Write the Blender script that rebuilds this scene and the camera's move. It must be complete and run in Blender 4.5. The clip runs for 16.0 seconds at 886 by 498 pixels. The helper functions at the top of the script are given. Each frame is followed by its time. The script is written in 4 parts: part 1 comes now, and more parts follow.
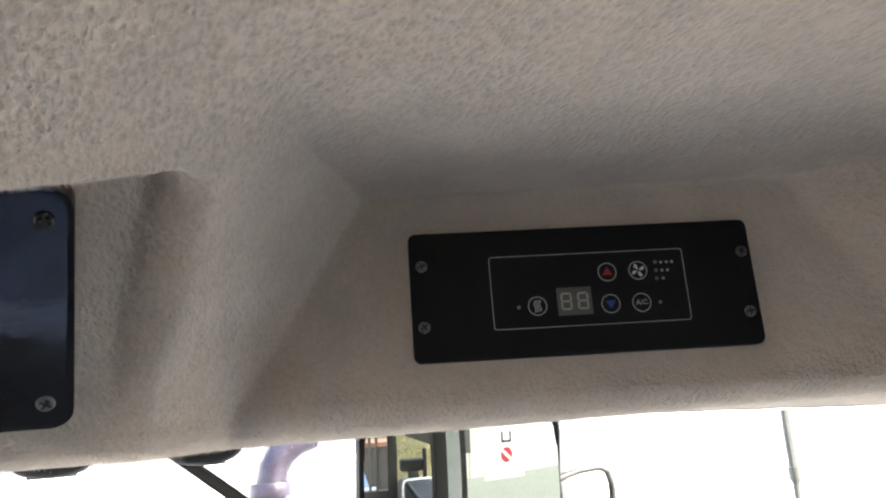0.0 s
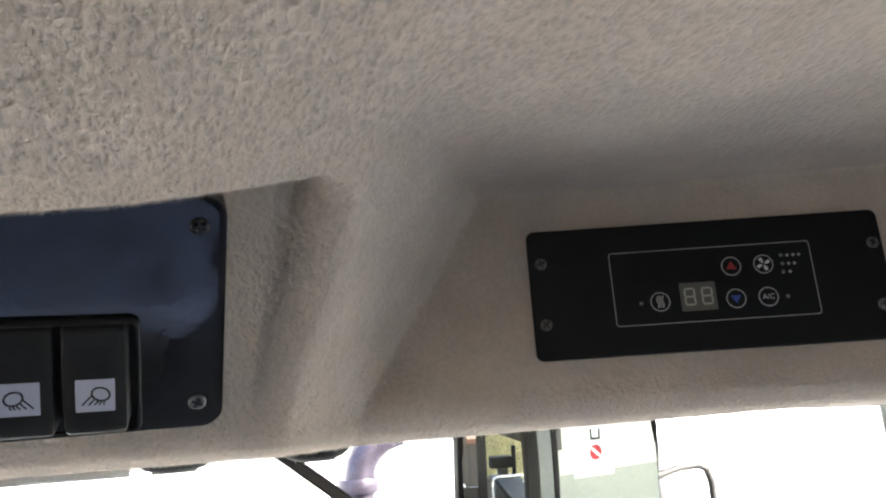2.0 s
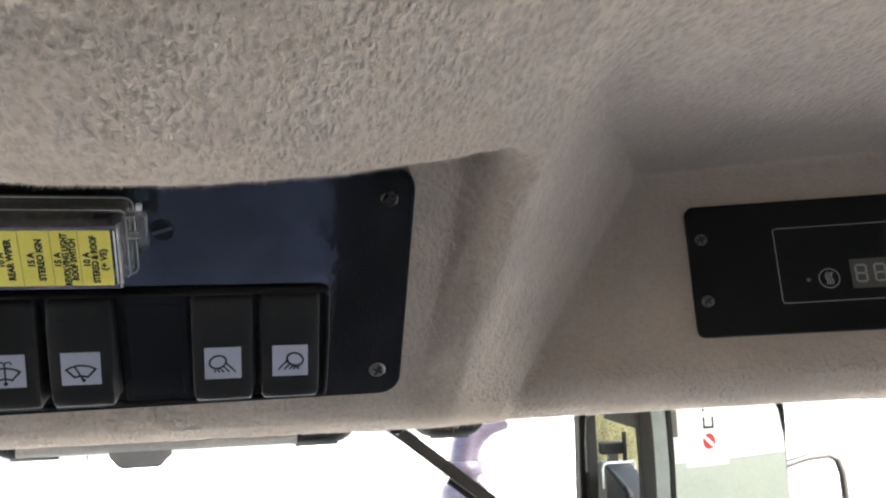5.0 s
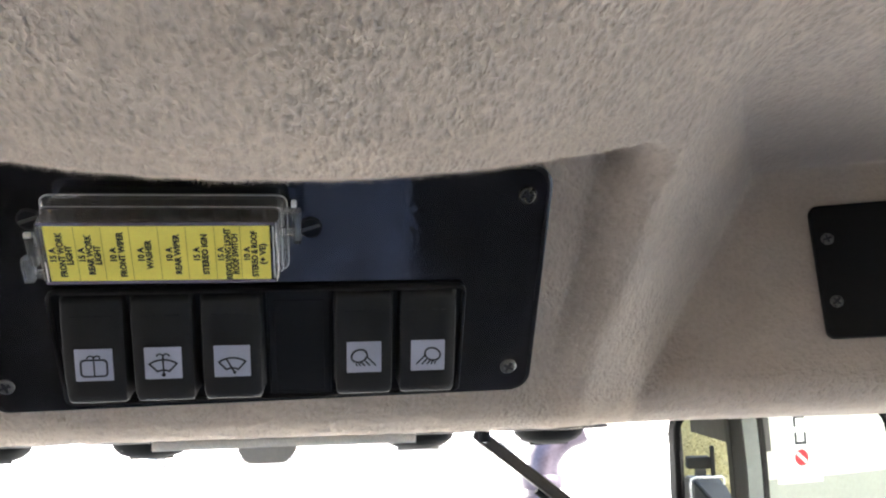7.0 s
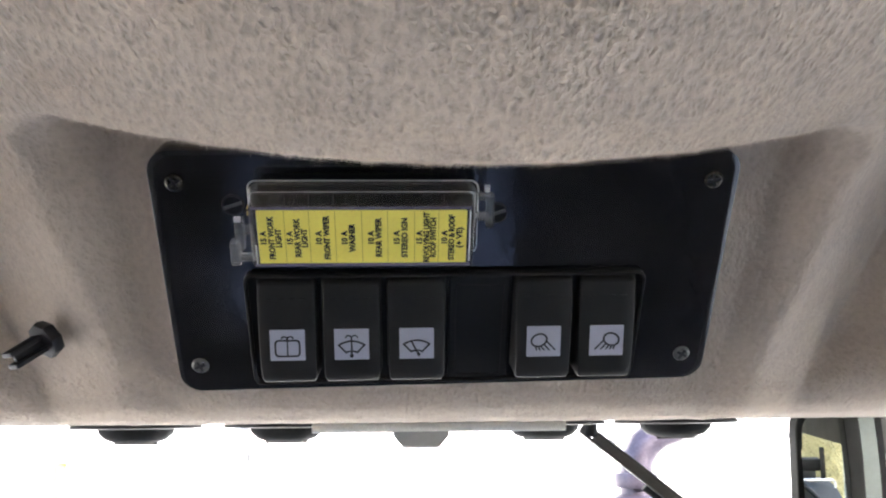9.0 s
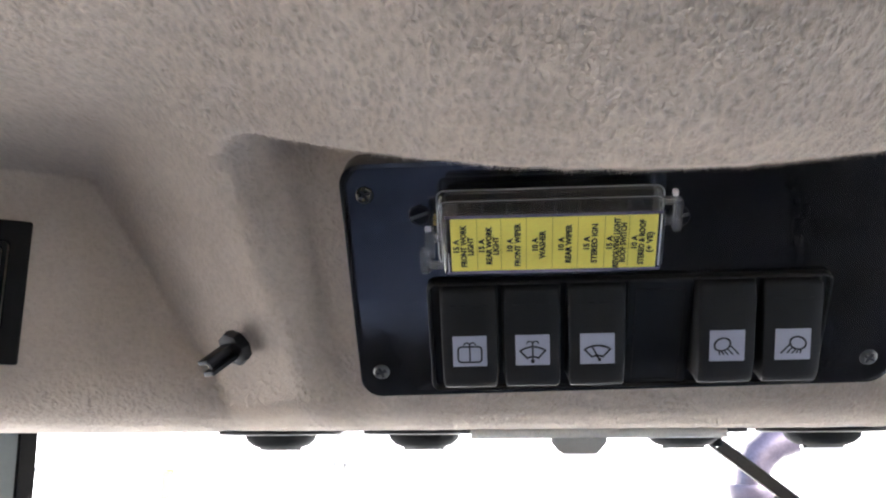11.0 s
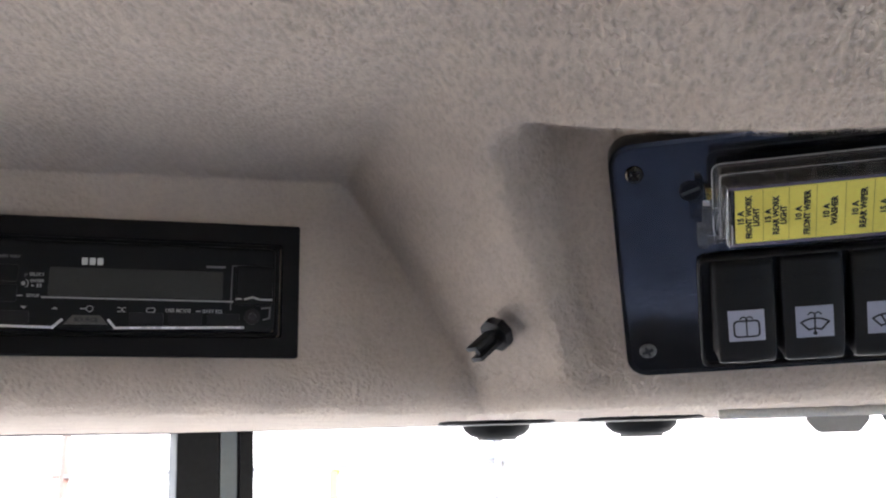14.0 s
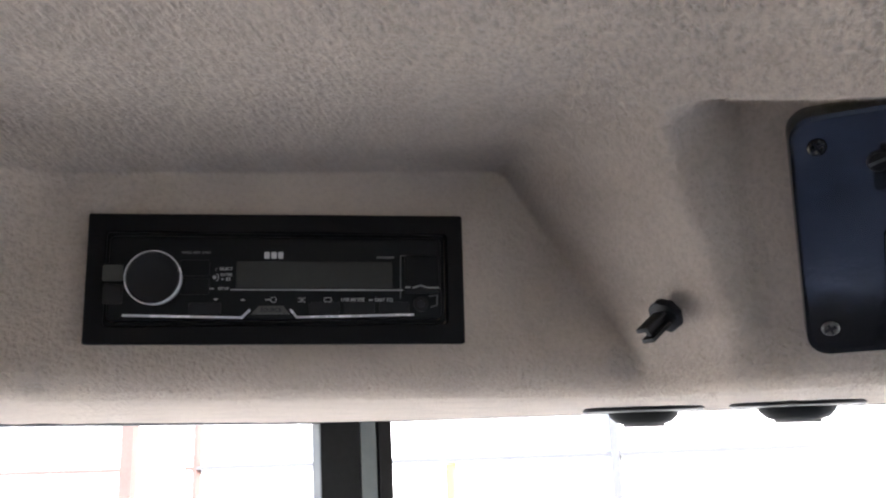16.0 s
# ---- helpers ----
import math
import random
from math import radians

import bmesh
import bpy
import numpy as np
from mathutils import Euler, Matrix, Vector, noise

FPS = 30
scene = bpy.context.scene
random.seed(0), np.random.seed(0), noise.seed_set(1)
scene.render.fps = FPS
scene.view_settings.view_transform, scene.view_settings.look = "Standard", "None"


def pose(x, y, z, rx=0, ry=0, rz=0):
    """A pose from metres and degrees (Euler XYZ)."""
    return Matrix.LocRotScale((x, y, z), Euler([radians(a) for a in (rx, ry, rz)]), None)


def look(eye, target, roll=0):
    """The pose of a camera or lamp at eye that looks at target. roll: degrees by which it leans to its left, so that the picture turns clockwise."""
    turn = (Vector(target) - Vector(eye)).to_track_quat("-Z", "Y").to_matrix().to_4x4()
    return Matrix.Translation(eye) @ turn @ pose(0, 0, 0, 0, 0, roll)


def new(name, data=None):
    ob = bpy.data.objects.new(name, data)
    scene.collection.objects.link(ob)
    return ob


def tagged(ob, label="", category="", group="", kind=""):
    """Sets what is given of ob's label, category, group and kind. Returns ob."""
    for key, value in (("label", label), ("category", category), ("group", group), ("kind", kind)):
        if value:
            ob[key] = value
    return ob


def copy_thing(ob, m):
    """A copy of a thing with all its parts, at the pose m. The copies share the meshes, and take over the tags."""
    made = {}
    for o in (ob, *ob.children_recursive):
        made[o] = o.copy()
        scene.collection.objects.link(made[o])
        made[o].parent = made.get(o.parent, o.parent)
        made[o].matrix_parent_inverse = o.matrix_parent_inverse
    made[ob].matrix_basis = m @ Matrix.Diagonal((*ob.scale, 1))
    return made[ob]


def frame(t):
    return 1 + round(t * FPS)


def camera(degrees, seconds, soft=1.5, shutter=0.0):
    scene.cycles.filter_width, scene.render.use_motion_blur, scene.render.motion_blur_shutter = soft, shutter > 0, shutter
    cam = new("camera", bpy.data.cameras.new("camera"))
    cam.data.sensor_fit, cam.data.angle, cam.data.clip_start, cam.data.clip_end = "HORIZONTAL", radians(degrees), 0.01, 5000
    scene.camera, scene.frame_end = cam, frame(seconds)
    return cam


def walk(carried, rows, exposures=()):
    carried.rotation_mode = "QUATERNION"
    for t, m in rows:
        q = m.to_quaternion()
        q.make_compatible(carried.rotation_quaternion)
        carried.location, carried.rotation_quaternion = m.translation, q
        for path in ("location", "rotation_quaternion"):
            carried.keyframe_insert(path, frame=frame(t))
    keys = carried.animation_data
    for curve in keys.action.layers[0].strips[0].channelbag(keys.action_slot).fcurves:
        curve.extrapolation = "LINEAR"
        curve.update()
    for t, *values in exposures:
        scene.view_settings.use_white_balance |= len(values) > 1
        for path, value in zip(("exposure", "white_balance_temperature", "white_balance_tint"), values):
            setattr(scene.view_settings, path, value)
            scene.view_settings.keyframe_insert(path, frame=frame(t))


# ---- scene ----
cam = camera(58.9, 16.0, soft=2.1)
PATH = [
    (0, (0.1136, 0.0364, 1.3907), (0.9370, 1.8147, 1.7903), -3.63),
    (0.5, (0.1062, 0.0396, 1.3906), (0.8803, 1.8397, 1.7910), -3.60),
    (1, (0.0964, 0.0426, 1.3906), (0.8381, 1.8541, 1.8009), -3.70),
    (1.5, (0.0898, 0.0445, 1.3916), (0.7886, 1.8743, 1.7963), -3.73),
    (2, (0.0853, 0.0448, 1.3927), (0.7476, 1.8883, 1.7961), -3.74),
    (2.5, (0.0793, 0.0450, 1.3918), (0.7043, 1.9009, 1.7982), -3.70),
    (3, (0.0748, 0.0478, 1.3898), (0.6656, 1.9149, 1.7959), -3.54),
    (3.5, (0.0660, 0.0512, 1.3887), (0.6274, 1.9283, 1.7899), -3.35),
    (6, (0.0291, 0.0541, 1.3865), (0.4115, 1.9794, 1.7695), -1.83),
    (6.5, (0.0195, 0.0548, 1.3851), (0.3665, 1.9837, 1.7838), -1.66),
    (7, (0.0127, 0.0561, 1.3791), (0.3070, 1.9872, 1.8082), -1.81),
    (7.5, (-0.0015, 0.0575, 1.3806), (0.2657, 1.9971, 1.7884), -1.32),
    (8, (-0.0142, 0.0584, 1.3756), (0.1921, 2.0023, 1.7983), -1.02),
    (10.5, (-0.0672, 0.0579, 1.3731), (-0.0884, 2.0109, 1.8034), -0.42),
    (11, (-0.0779, 0.0539, 1.3723), (-0.1741, 2.0000, 1.8235), -0.39),
    (11.5, (-0.0865, 0.0520, 1.3717), (-0.2270, 1.9959, 1.8205), -0.03),
    (12, (-0.0962, 0.0488, 1.3712), (-0.2936, 1.9891, 1.8142), 0.05),
    (12.5, (-0.1050, 0.0477, 1.3679), (-0.3671, 1.9814, 1.8063), -0.29),
    (13, (-0.1169, 0.0420, 1.3688), (-0.4457, 1.9646, 1.8113), -0.77),
    (13.5, (-0.1255, 0.0407, 1.3680), (-0.5069, 1.9530, 1.8129), -1.28),
    (14, (-0.1348, 0.0395, 1.3647), (-0.5752, 1.9367, 1.8191), -1.61),
    (14.5, (-0.1426, 0.0383, 1.3644), (-0.6276, 1.9264, 1.8113), -2.03),
    (15, (-0.1501, 0.0353, 1.3621), (-0.6859, 1.9088, 1.8124), -2.06),
    (15.5, (-0.1601, 0.0285, 1.3599), (-0.7569, 1.8840, 1.8082), -2.28),
    (16, (-0.1630, 0.0234, 1.3595), (-0.8579, 1.8445, 1.8073), -1.76),
]
walk(cam, [(t, look(eye, target, roll)) for t, eye, target, roll in PATH], exposures=[(0.0, 3.36, 6590, 8), (2.5, 3.38, 6590, 8), (3.5, 3.34, 6600, 9), (7.0, 3.51, 6600, 10), (8.2, 3.54, 6560, 11), (10.5, 3.48, 6340, 12), (13.5, 3.25, 6310, 14), (15.3, 3.28, 6270, 14), (16.0, 3.08, 6260, 13)])

# ---- daylight ----
world = bpy.data.worlds.new("daylight")
scene.world = world
world.use_nodes = True
sky = world.node_tree.nodes.new("ShaderNodeTexSky")
sky.sky_type, sky.sun_disc = "NISHITA", False
sky.sun_elevation, sky.sun_rotation = radians(28.9), radians(141.1)
world.node_tree.nodes["Background"].inputs[1].default_value = 0.12
world.node_tree.links.new(sky.outputs[0], world.node_tree.nodes["Background"].inputs[0])
sun = new("sun", bpy.data.lights.new("sun", "SUN"))
sun.data.energy, sun.data.angle, sun.data.color = 3.0, radians(0.6), (1.0, 0.95, 0.88)
sun.matrix_world = look((5.0, -6.2, 4.4), (0, 0, 0))

# ---- materials ----


def material(name, colour, rough=0.6, metal=0.0, vary=0.15, scale=30.0, bump=0.15, depth=0.0005, fine=8.0, stretch=(1, 1, 1), coat=0.0, sheen=0.0, spec=0.5, stain=0.0, island=0.0):
    """A surface with broad stains and fine grain, in metres of its own object."""
    m = bpy.data.materials.new(name)
    m.use_nodes = True
    t = m.node_tree
    b = t.nodes["Principled BSDF"]
    b.inputs["Metallic"].default_value = metal
    b.inputs["Coat Weight"].default_value = coat
    b.inputs["Sheen Weight"].default_value = sheen
    b.inputs["Specular IOR Level"].default_value = spec
    co = t.nodes.new("ShaderNodeTexCoord")
    mp = t.nodes.new("ShaderNodeMapping")
    mp.inputs["Scale"].default_value = stretch
    t.links.new(co.outputs["Object"], mp.inputs[0])
    broad, grain = t.nodes.new("ShaderNodeTexNoise"), t.nodes.new("ShaderNodeTexNoise")
    broad.inputs["Scale"].default_value, broad.inputs["Detail"].default_value = scale, 4
    grain.inputs["Scale"].default_value, grain.inputs["Detail"].default_value = scale * fine, 3
    for n in (broad, grain):
        t.links.new(mp.outputs[0], n.inputs["Vector"])
    mix = t.nodes.new("ShaderNodeMath")
    mix.operation = "ADD"
    t.links.new(broad.outputs["Fac"], mix.inputs[0])
    t.links.new(grain.outputs["Fac"], mix.inputs[1])
    ramp = t.nodes.new("ShaderNodeMapRange")
    ramp.inputs["From Min"].default_value, ramp.inputs["From Max"].default_value = 0.6, 1.4
    ramp.inputs["To Min"].default_value, ramp.inputs["To Max"].default_value = 1 - vary, 1 + vary
    t.links.new(mix.outputs[0], ramp.inputs["Value"])
    mul = t.nodes.new("ShaderNodeVectorMath")
    mul.operation = "SCALE"
    mul.inputs[0].default_value = colour
    t.links.new(ramp.outputs[0], mul.inputs["Scale"])
    t.links.new(mul.outputs[0], b.inputs["Base Color"])
    rr = t.nodes.new("ShaderNodeMapRange")
    rr.inputs["From Min"].default_value, rr.inputs["From Max"].default_value = 0.3, 0.7
    rr.inputs["To Min"].default_value, rr.inputs["To Max"].default_value = max(rough - 0.08, 0.02), min(rough + 0.08, 1)
    t.links.new(broad.outputs["Fac"], rr.inputs["Value"])
    t.links.new(rr.outputs[0], b.inputs["Roughness"])
    if bump:
        bp = t.nodes.new("ShaderNodeBump")
        bp.inputs["Strength"].default_value, bp.inputs["Distance"].default_value = bump, depth
        t.links.new(grain.outputs["Fac"], bp.inputs["Height"])
        t.links.new(bp.outputs[0], b.inputs["Normal"])
    return m


def felt_material():
    """Beige-grey needle felt: matted tufts, streaks and fine fibre."""
    m = bpy.data.materials.new("beige_felt")
    m.use_nodes = True
    t = m.node_tree
    b = t.nodes["Principled BSDF"]
    b.inputs["Roughness"].default_value = 0.95
    b.inputs["Specular IOR Level"].default_value = 0.1
    b.inputs["Sheen Weight"].default_value = 0.12
    b.inputs["Sheen Roughness"].default_value = 0.6
    co = t.nodes.new("ShaderNodeTexCoord")

    def noise_at(scale, detail, rough=0.5, distort=0.0, stretch=(1, 1, 1)):
        mp = t.nodes.new("ShaderNodeMapping")
        mp.inputs["Scale"].default_value = stretch
        t.links.new(co.outputs["Object"], mp.inputs[0])
        n = t.nodes.new("ShaderNodeTexNoise")
        n.inputs["Scale"].default_value, n.inputs["Detail"].default_value = scale, detail
        n.inputs["Roughness"].default_value, n.inputs["Distortion"].default_value = rough, distort
        t.links.new(mp.outputs[0], n.inputs["Vector"])
        return n

    tuft = noise_at(330, 2, 0.5, 0.0, (1, 0.45, 1))
    fibre = noise_at(850, 2, 0.6, 0.3)
    patch = noise_at(28, 3)
    add = t.nodes.new("ShaderNodeMath")
    add.operation = "MULTIPLY_ADD"
    add.inputs[1].default_value = 0.24
    warp = noise_at(160, 2, 0.5)
    bend = t.nodes.new("ShaderNodeVectorMath")
    bend.operation = "MULTIPLY_ADD"
    bend.inputs[1].default_value = (0.003, 0.003, 0.003)
    t.links.new(warp.outputs["Color"], bend.inputs[0])
    nap = t.nodes.new("ShaderNodeMapping")
    nap.inputs["Scale"].default_value = (1, 0.5, 1)
    t.links.new(co.outputs["Object"], nap.inputs[0])
    t.links.new(nap.outputs[0], bend.inputs[2])
    loop = t.nodes.new("ShaderNodeTexVoronoi")
    loop.feature = "SMOOTH_F1"
    loop.inputs["Scale"].default_value, loop.inputs["Smoothness"].default_value = 460, 0.7
    t.links.new(bend.outputs[0], loop.inputs["Vector"])
    pile = t.nodes.new("ShaderNodeMath")
    pile.operation = "MULTIPLY_ADD"
    pile.inputs[1].default_value = 0.42
    t.links.new(loop.outputs["Distance"], pile.inputs[0])
    half = t.nodes.new("ShaderNodeMath")
    half.operation = "MULTIPLY_ADD"
    half.inputs[1].default_value, half.inputs[2].default_value = 0.65, -0.05
    t.links.new(tuft.outputs["Fac"], half.inputs[0])
    t.links.new(half.outputs[0], pile.inputs[2])
    t.links.new(fibre.outputs["Fac"], add.inputs[0])
    t.links.new(pile.outputs[0], add.inputs[2])
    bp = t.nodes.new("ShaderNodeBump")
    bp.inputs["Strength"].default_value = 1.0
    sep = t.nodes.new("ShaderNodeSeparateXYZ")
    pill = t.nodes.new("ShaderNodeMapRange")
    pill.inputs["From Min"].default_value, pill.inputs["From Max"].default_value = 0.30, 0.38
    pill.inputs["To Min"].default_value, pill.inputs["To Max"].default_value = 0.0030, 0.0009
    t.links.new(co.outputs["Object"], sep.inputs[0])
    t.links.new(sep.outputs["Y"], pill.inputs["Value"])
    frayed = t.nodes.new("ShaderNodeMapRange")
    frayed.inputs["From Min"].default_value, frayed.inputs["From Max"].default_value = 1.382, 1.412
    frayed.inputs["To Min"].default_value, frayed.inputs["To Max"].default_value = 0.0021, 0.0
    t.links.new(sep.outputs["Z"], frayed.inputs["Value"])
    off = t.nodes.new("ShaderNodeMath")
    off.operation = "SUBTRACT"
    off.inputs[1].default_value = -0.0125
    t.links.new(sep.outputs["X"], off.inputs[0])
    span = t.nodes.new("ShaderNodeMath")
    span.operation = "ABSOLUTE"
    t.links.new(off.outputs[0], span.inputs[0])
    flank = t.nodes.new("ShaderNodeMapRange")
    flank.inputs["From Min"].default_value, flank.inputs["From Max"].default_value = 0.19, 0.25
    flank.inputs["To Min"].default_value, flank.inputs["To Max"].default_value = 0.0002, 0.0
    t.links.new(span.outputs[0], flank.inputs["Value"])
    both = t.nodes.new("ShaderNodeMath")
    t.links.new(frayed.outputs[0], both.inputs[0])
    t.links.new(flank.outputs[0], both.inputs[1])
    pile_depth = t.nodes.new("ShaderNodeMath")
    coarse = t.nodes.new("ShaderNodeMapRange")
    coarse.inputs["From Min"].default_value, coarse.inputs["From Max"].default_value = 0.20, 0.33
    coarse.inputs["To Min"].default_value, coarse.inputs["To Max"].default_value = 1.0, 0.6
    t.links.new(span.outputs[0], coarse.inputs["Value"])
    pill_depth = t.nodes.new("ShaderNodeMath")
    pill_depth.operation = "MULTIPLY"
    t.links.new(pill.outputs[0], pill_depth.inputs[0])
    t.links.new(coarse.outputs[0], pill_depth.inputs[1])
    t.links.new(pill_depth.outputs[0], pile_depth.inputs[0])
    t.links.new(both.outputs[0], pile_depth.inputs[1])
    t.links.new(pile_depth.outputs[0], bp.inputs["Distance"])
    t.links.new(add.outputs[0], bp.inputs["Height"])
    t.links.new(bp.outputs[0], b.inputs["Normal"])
    ramp = t.nodes.new("ShaderNodeValToRGB")
    ramp.color_ramp.elements[0].position, ramp.color_ramp.elements[0].color = 0.38, (0.405, 0.340, 0.282, 1)
    ramp.color_ramp.elements[1].position, ramp.color_ramp.elements[1].color = 0.74, (0.590, 0.498, 0.408, 1)
    t.links.new(add.outputs[0], ramp.inputs[0])
    sc = t.nodes.new("ShaderNodeMapRange")
    sc.inputs["From Min"].default_value, sc.inputs["From Max"].default_value = 0.3, 0.7
    sc.inputs["To Min"].default_value, sc.inputs["To Max"].default_value = 0.92, 1.06
    t.links.new(patch.outputs["Fac"], sc.inputs["Value"])
    worn = t.nodes.new("ShaderNodeMapRange")
    worn.inputs["From Min"].default_value, worn.inputs["From Max"].default_value = 0.30, 0.38
    worn.inputs["To Min"].default_value, worn.inputs["To Max"].default_value = 1.0, 0.4
    t.links.new(sep.outputs["Y"], worn.inputs["Value"])
    even = t.nodes.new("ShaderNodeMix")
    even.data_type = "RGBA"
    even.inputs["A"].default_value = (0.505, 0.424, 0.352, 1)
    blotch = t.nodes.new("ShaderNodeMath")
    blotch.operation = "MULTIPLY"
    t.links.new(worn.outputs[0], blotch.inputs[0])
    t.links.new(coarse.outputs[0], blotch.inputs[1])
    t.links.new(blotch.outputs[0], even.inputs["Factor"])
    t.links.new(ramp.outputs[0], even.inputs["B"])
    mul = t.nodes.new("ShaderNodeVectorMath")
    mul.operation = "SCALE"
    t.links.new(even.outputs["Result"], mul.inputs[0])
    t.links.new(sc.outputs[0], mul.inputs["Scale"])
    t.links.new(mul.outputs[0], b.inputs["Base Color"])
    return m


def fuzz_material():
    """Fine loose felt hairs that let light through, coloured paler than the felt to brighten its edges."""
    m = bpy.data.materials.new("felt_hair")
    m.use_nodes = True
    t = m.node_tree
    d, s, x = t.nodes.new("ShaderNodeBsdfDiffuse"), t.nodes.new("ShaderNodeBsdfTranslucent"), t.nodes.new("ShaderNodeMixShader")
    d.inputs[0].default_value, s.inputs[0].default_value = (0.62, 0.54, 0.46, 1), (0.76, 0.69, 0.61, 1)
    t.links.new(d.outputs[0], x.inputs[1])
    t.links.new(s.outputs[0], x.inputs[2])
    t.links.new(x.outputs[0], t.nodes["Material Output"].inputs[0])
    return m


def clear_material(name, tint=(0.85, 0.87, 0.86), rough=0.06):
    m = bpy.data.materials.new(name)
    m.use_nodes = True
    b = m.node_tree.nodes["Principled BSDF"]
    b.inputs["Base Color"].default_value = (*tint, 1)
    b.inputs["Transmission Weight"].default_value, b.inputs["Roughness"].default_value, b.inputs["IOR"].default_value = 1.0, rough, 1.45
    return m


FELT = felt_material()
FUZZ = fuzz_material()
# Black lifted a little: glare haze over the panel is put into the paint.
GLOSS_BLACK = material("glossy_black_paint", (0.0108, 0.0103, 0.0130), 0.07, spec=0.9, vary=0.6, scale=24, bump=0.5, depth=0.0003, fine=2.2)
SATIN_BLACK = material("satin_black_film", (0.005, 0.005, 0.0058), 0.42, vary=0.25, scale=30, bump=0.05, depth=0.0002, spec=0.19)
BLACK_PLASTIC = material("black_plastic", (0.0130, 0.0125, 0.0140), 0.45, vary=0.2, scale=60, bump=0.12, depth=0.0002, fine=20, spec=0.22)
RADIO_BLACK = material("radio_trim_plastic", (0.0062, 0.0055, 0.006), 0.5, vary=0.2, scale=60, bump=0.12, depth=0.0002, fine=20, spec=0.14)
ROCKER_GREY = material("charcoal_plastic", (0.0195, 0.0185, 0.0182), 0.5, vary=0.15, scale=60, bump=0.15, depth=0.00025, fine=25, spec=0.22)
RUBBER = material("black_rubber", (0.011, 0.011, 0.011), 0.75, vary=0.25, scale=20, bump=0.2, depth=0.0006, spec=0.2)
STEEL = material("zinc_plated_screw", (0.17, 0.165, 0.155), 0.32, metal=1.0, vary=0.35, scale=300, bump=0.2, depth=0.0001)
DARK_STEEL = material("dark_steel_screw", (0.06, 0.055, 0.046), 0.22, metal=1.0, vary=0.3, scale=300, bump=0.2, depth=0.0001)
SILVER = material("silver_trim", (0.80, 0.80, 0.82), 0.25, metal=0.35, vary=0.08, scale=80, bump=0.05, depth=0.0001)
PRINT_WHITE = material("white_print", (0.62, 0.62, 0.60), 0.6, vary=0.15, scale=300, bump=0)
PRINT_GREY = material("grey_print", (0.36, 0.36, 0.35), 0.6, vary=0.15, scale=300, bump=0)
PRINT_SOFT = material("soft_grey_print", (0.34, 0.335, 0.33), 0.6, vary=0.2, scale=300, bump=0)
PRINT_DIM = material("faded_print", (0.13, 0.13, 0.13), 0.6, vary=0.15, scale=300, bump=0)
STICKER = material("pale_lilac_sticker", (0.46, 0.475, 0.575), 0.5, vary=0.06, scale=120, bump=0.03, depth=0.0001)
INK = material("dark_ink", (0.010, 0.010, 0.014), 0.6, vary=0.2, scale=300, bump=0)
YELLOW = material("yellow_label", (0.99, 0.87, 0.17), 0.5, vary=0.05, scale=90, bump=0.03, depth=0.0001)
YELLOW_LINE = material("olive_rule", (0.50, 0.43, 0.06), 0.6, vary=0.1, scale=200, bump=0)
RED = material("red_print", (0.36, 0.012, 0.018), 0.5, vary=0.12, scale=300, bump=0)
BLUE = material("blue_print", (0.018, 0.055, 0.33), 0.5, vary=0.12, scale=300, bump=0)
LCD = material("display_glass", (0.040, 0.040, 0.036), 0.5, spec=0.25, vary=0.08, scale=60, bump=0)
LCD_LIGHT = material("segment_window", (0.074, 0.074, 0.064), 0.35, vary=0.1, scale=60, bump=0)
SEGMENT = material("unlit_segment", (0.29, 0.29, 0.26), 0.5, vary=0.1, scale=200, bump=0)
CLEAR = clear_material("clear_plastic")
# Partly opaque and pale: highlights along the cover's rim and rib.
EDGE = clear_material("highlight_plastic_edge", (0.90, 0.90, 0.88), 0.12)
EDGE.node_tree.nodes["Principled BSDF"].inputs["Transmission Weight"].default_value = 0.45
COVER = clear_material("scuffed_clear_plastic", (0.92, 0.92, 0.90), 0.08)
COVER.node_tree.nodes["Principled BSDF"].inputs["Transmission Weight"].default_value = 0.95
# White that stands in for glints on the cover's edges and clips.
EDGE_WHITE = material("white_highlight_edge", (0.78, 0.77, 0.76), 0.35, vary=0.1, scale=200, bump=0.05, depth=0.0001)
EDGE_LILAC = clear_material("lilac_tinted_edge", (0.42, 0.38, 0.55), 0.2)
EDGE_LILAC.node_tree.nodes["Principled BSDF"].inputs["Transmission Weight"].default_value = 0.6
SMOKE = clear_material("milky_clear_plastic", (0.80, 0.81, 0.80), 0.18)
SMOKE.node_tree.nodes["Principled BSDF"].inputs["Transmission Weight"].default_value = 0.91
GREY_BLIND = material("grey_blind_fabric", (0.74, 0.71, 0.66), 0.8, vary=0.15, scale=80, bump=0.3, depth=0.0005)
PILLAR_GREY = material("grey_painted_steel", (0.125, 0.145, 0.145), 0.45, vary=0.1, scale=14, bump=0.06)
BLUE_CLOTH = material("blue_seat_cloth", (0.130, 0.167, 0.270), 0.85, vary=0.9, scale=17, bump=0.4, depth=0.001, fine=25)
DARK_TRIM = material("dark_cab_trim", (0.03, 0.03, 0.032), 0.65, vary=0.25, scale=12, bump=0.2, depth=0.001)
CAB_TRIM = material("dark_grey_cab_plastic", (0.075, 0.073, 0.07), 0.65, vary=0.15, scale=12, bump=0.2, depth=0.001)
FLOOR_MAT = material("rubber_floor_mat", (0.045, 0.044, 0.042), 0.75, vary=0.3, scale=12, bump=0.3, depth=0.001)
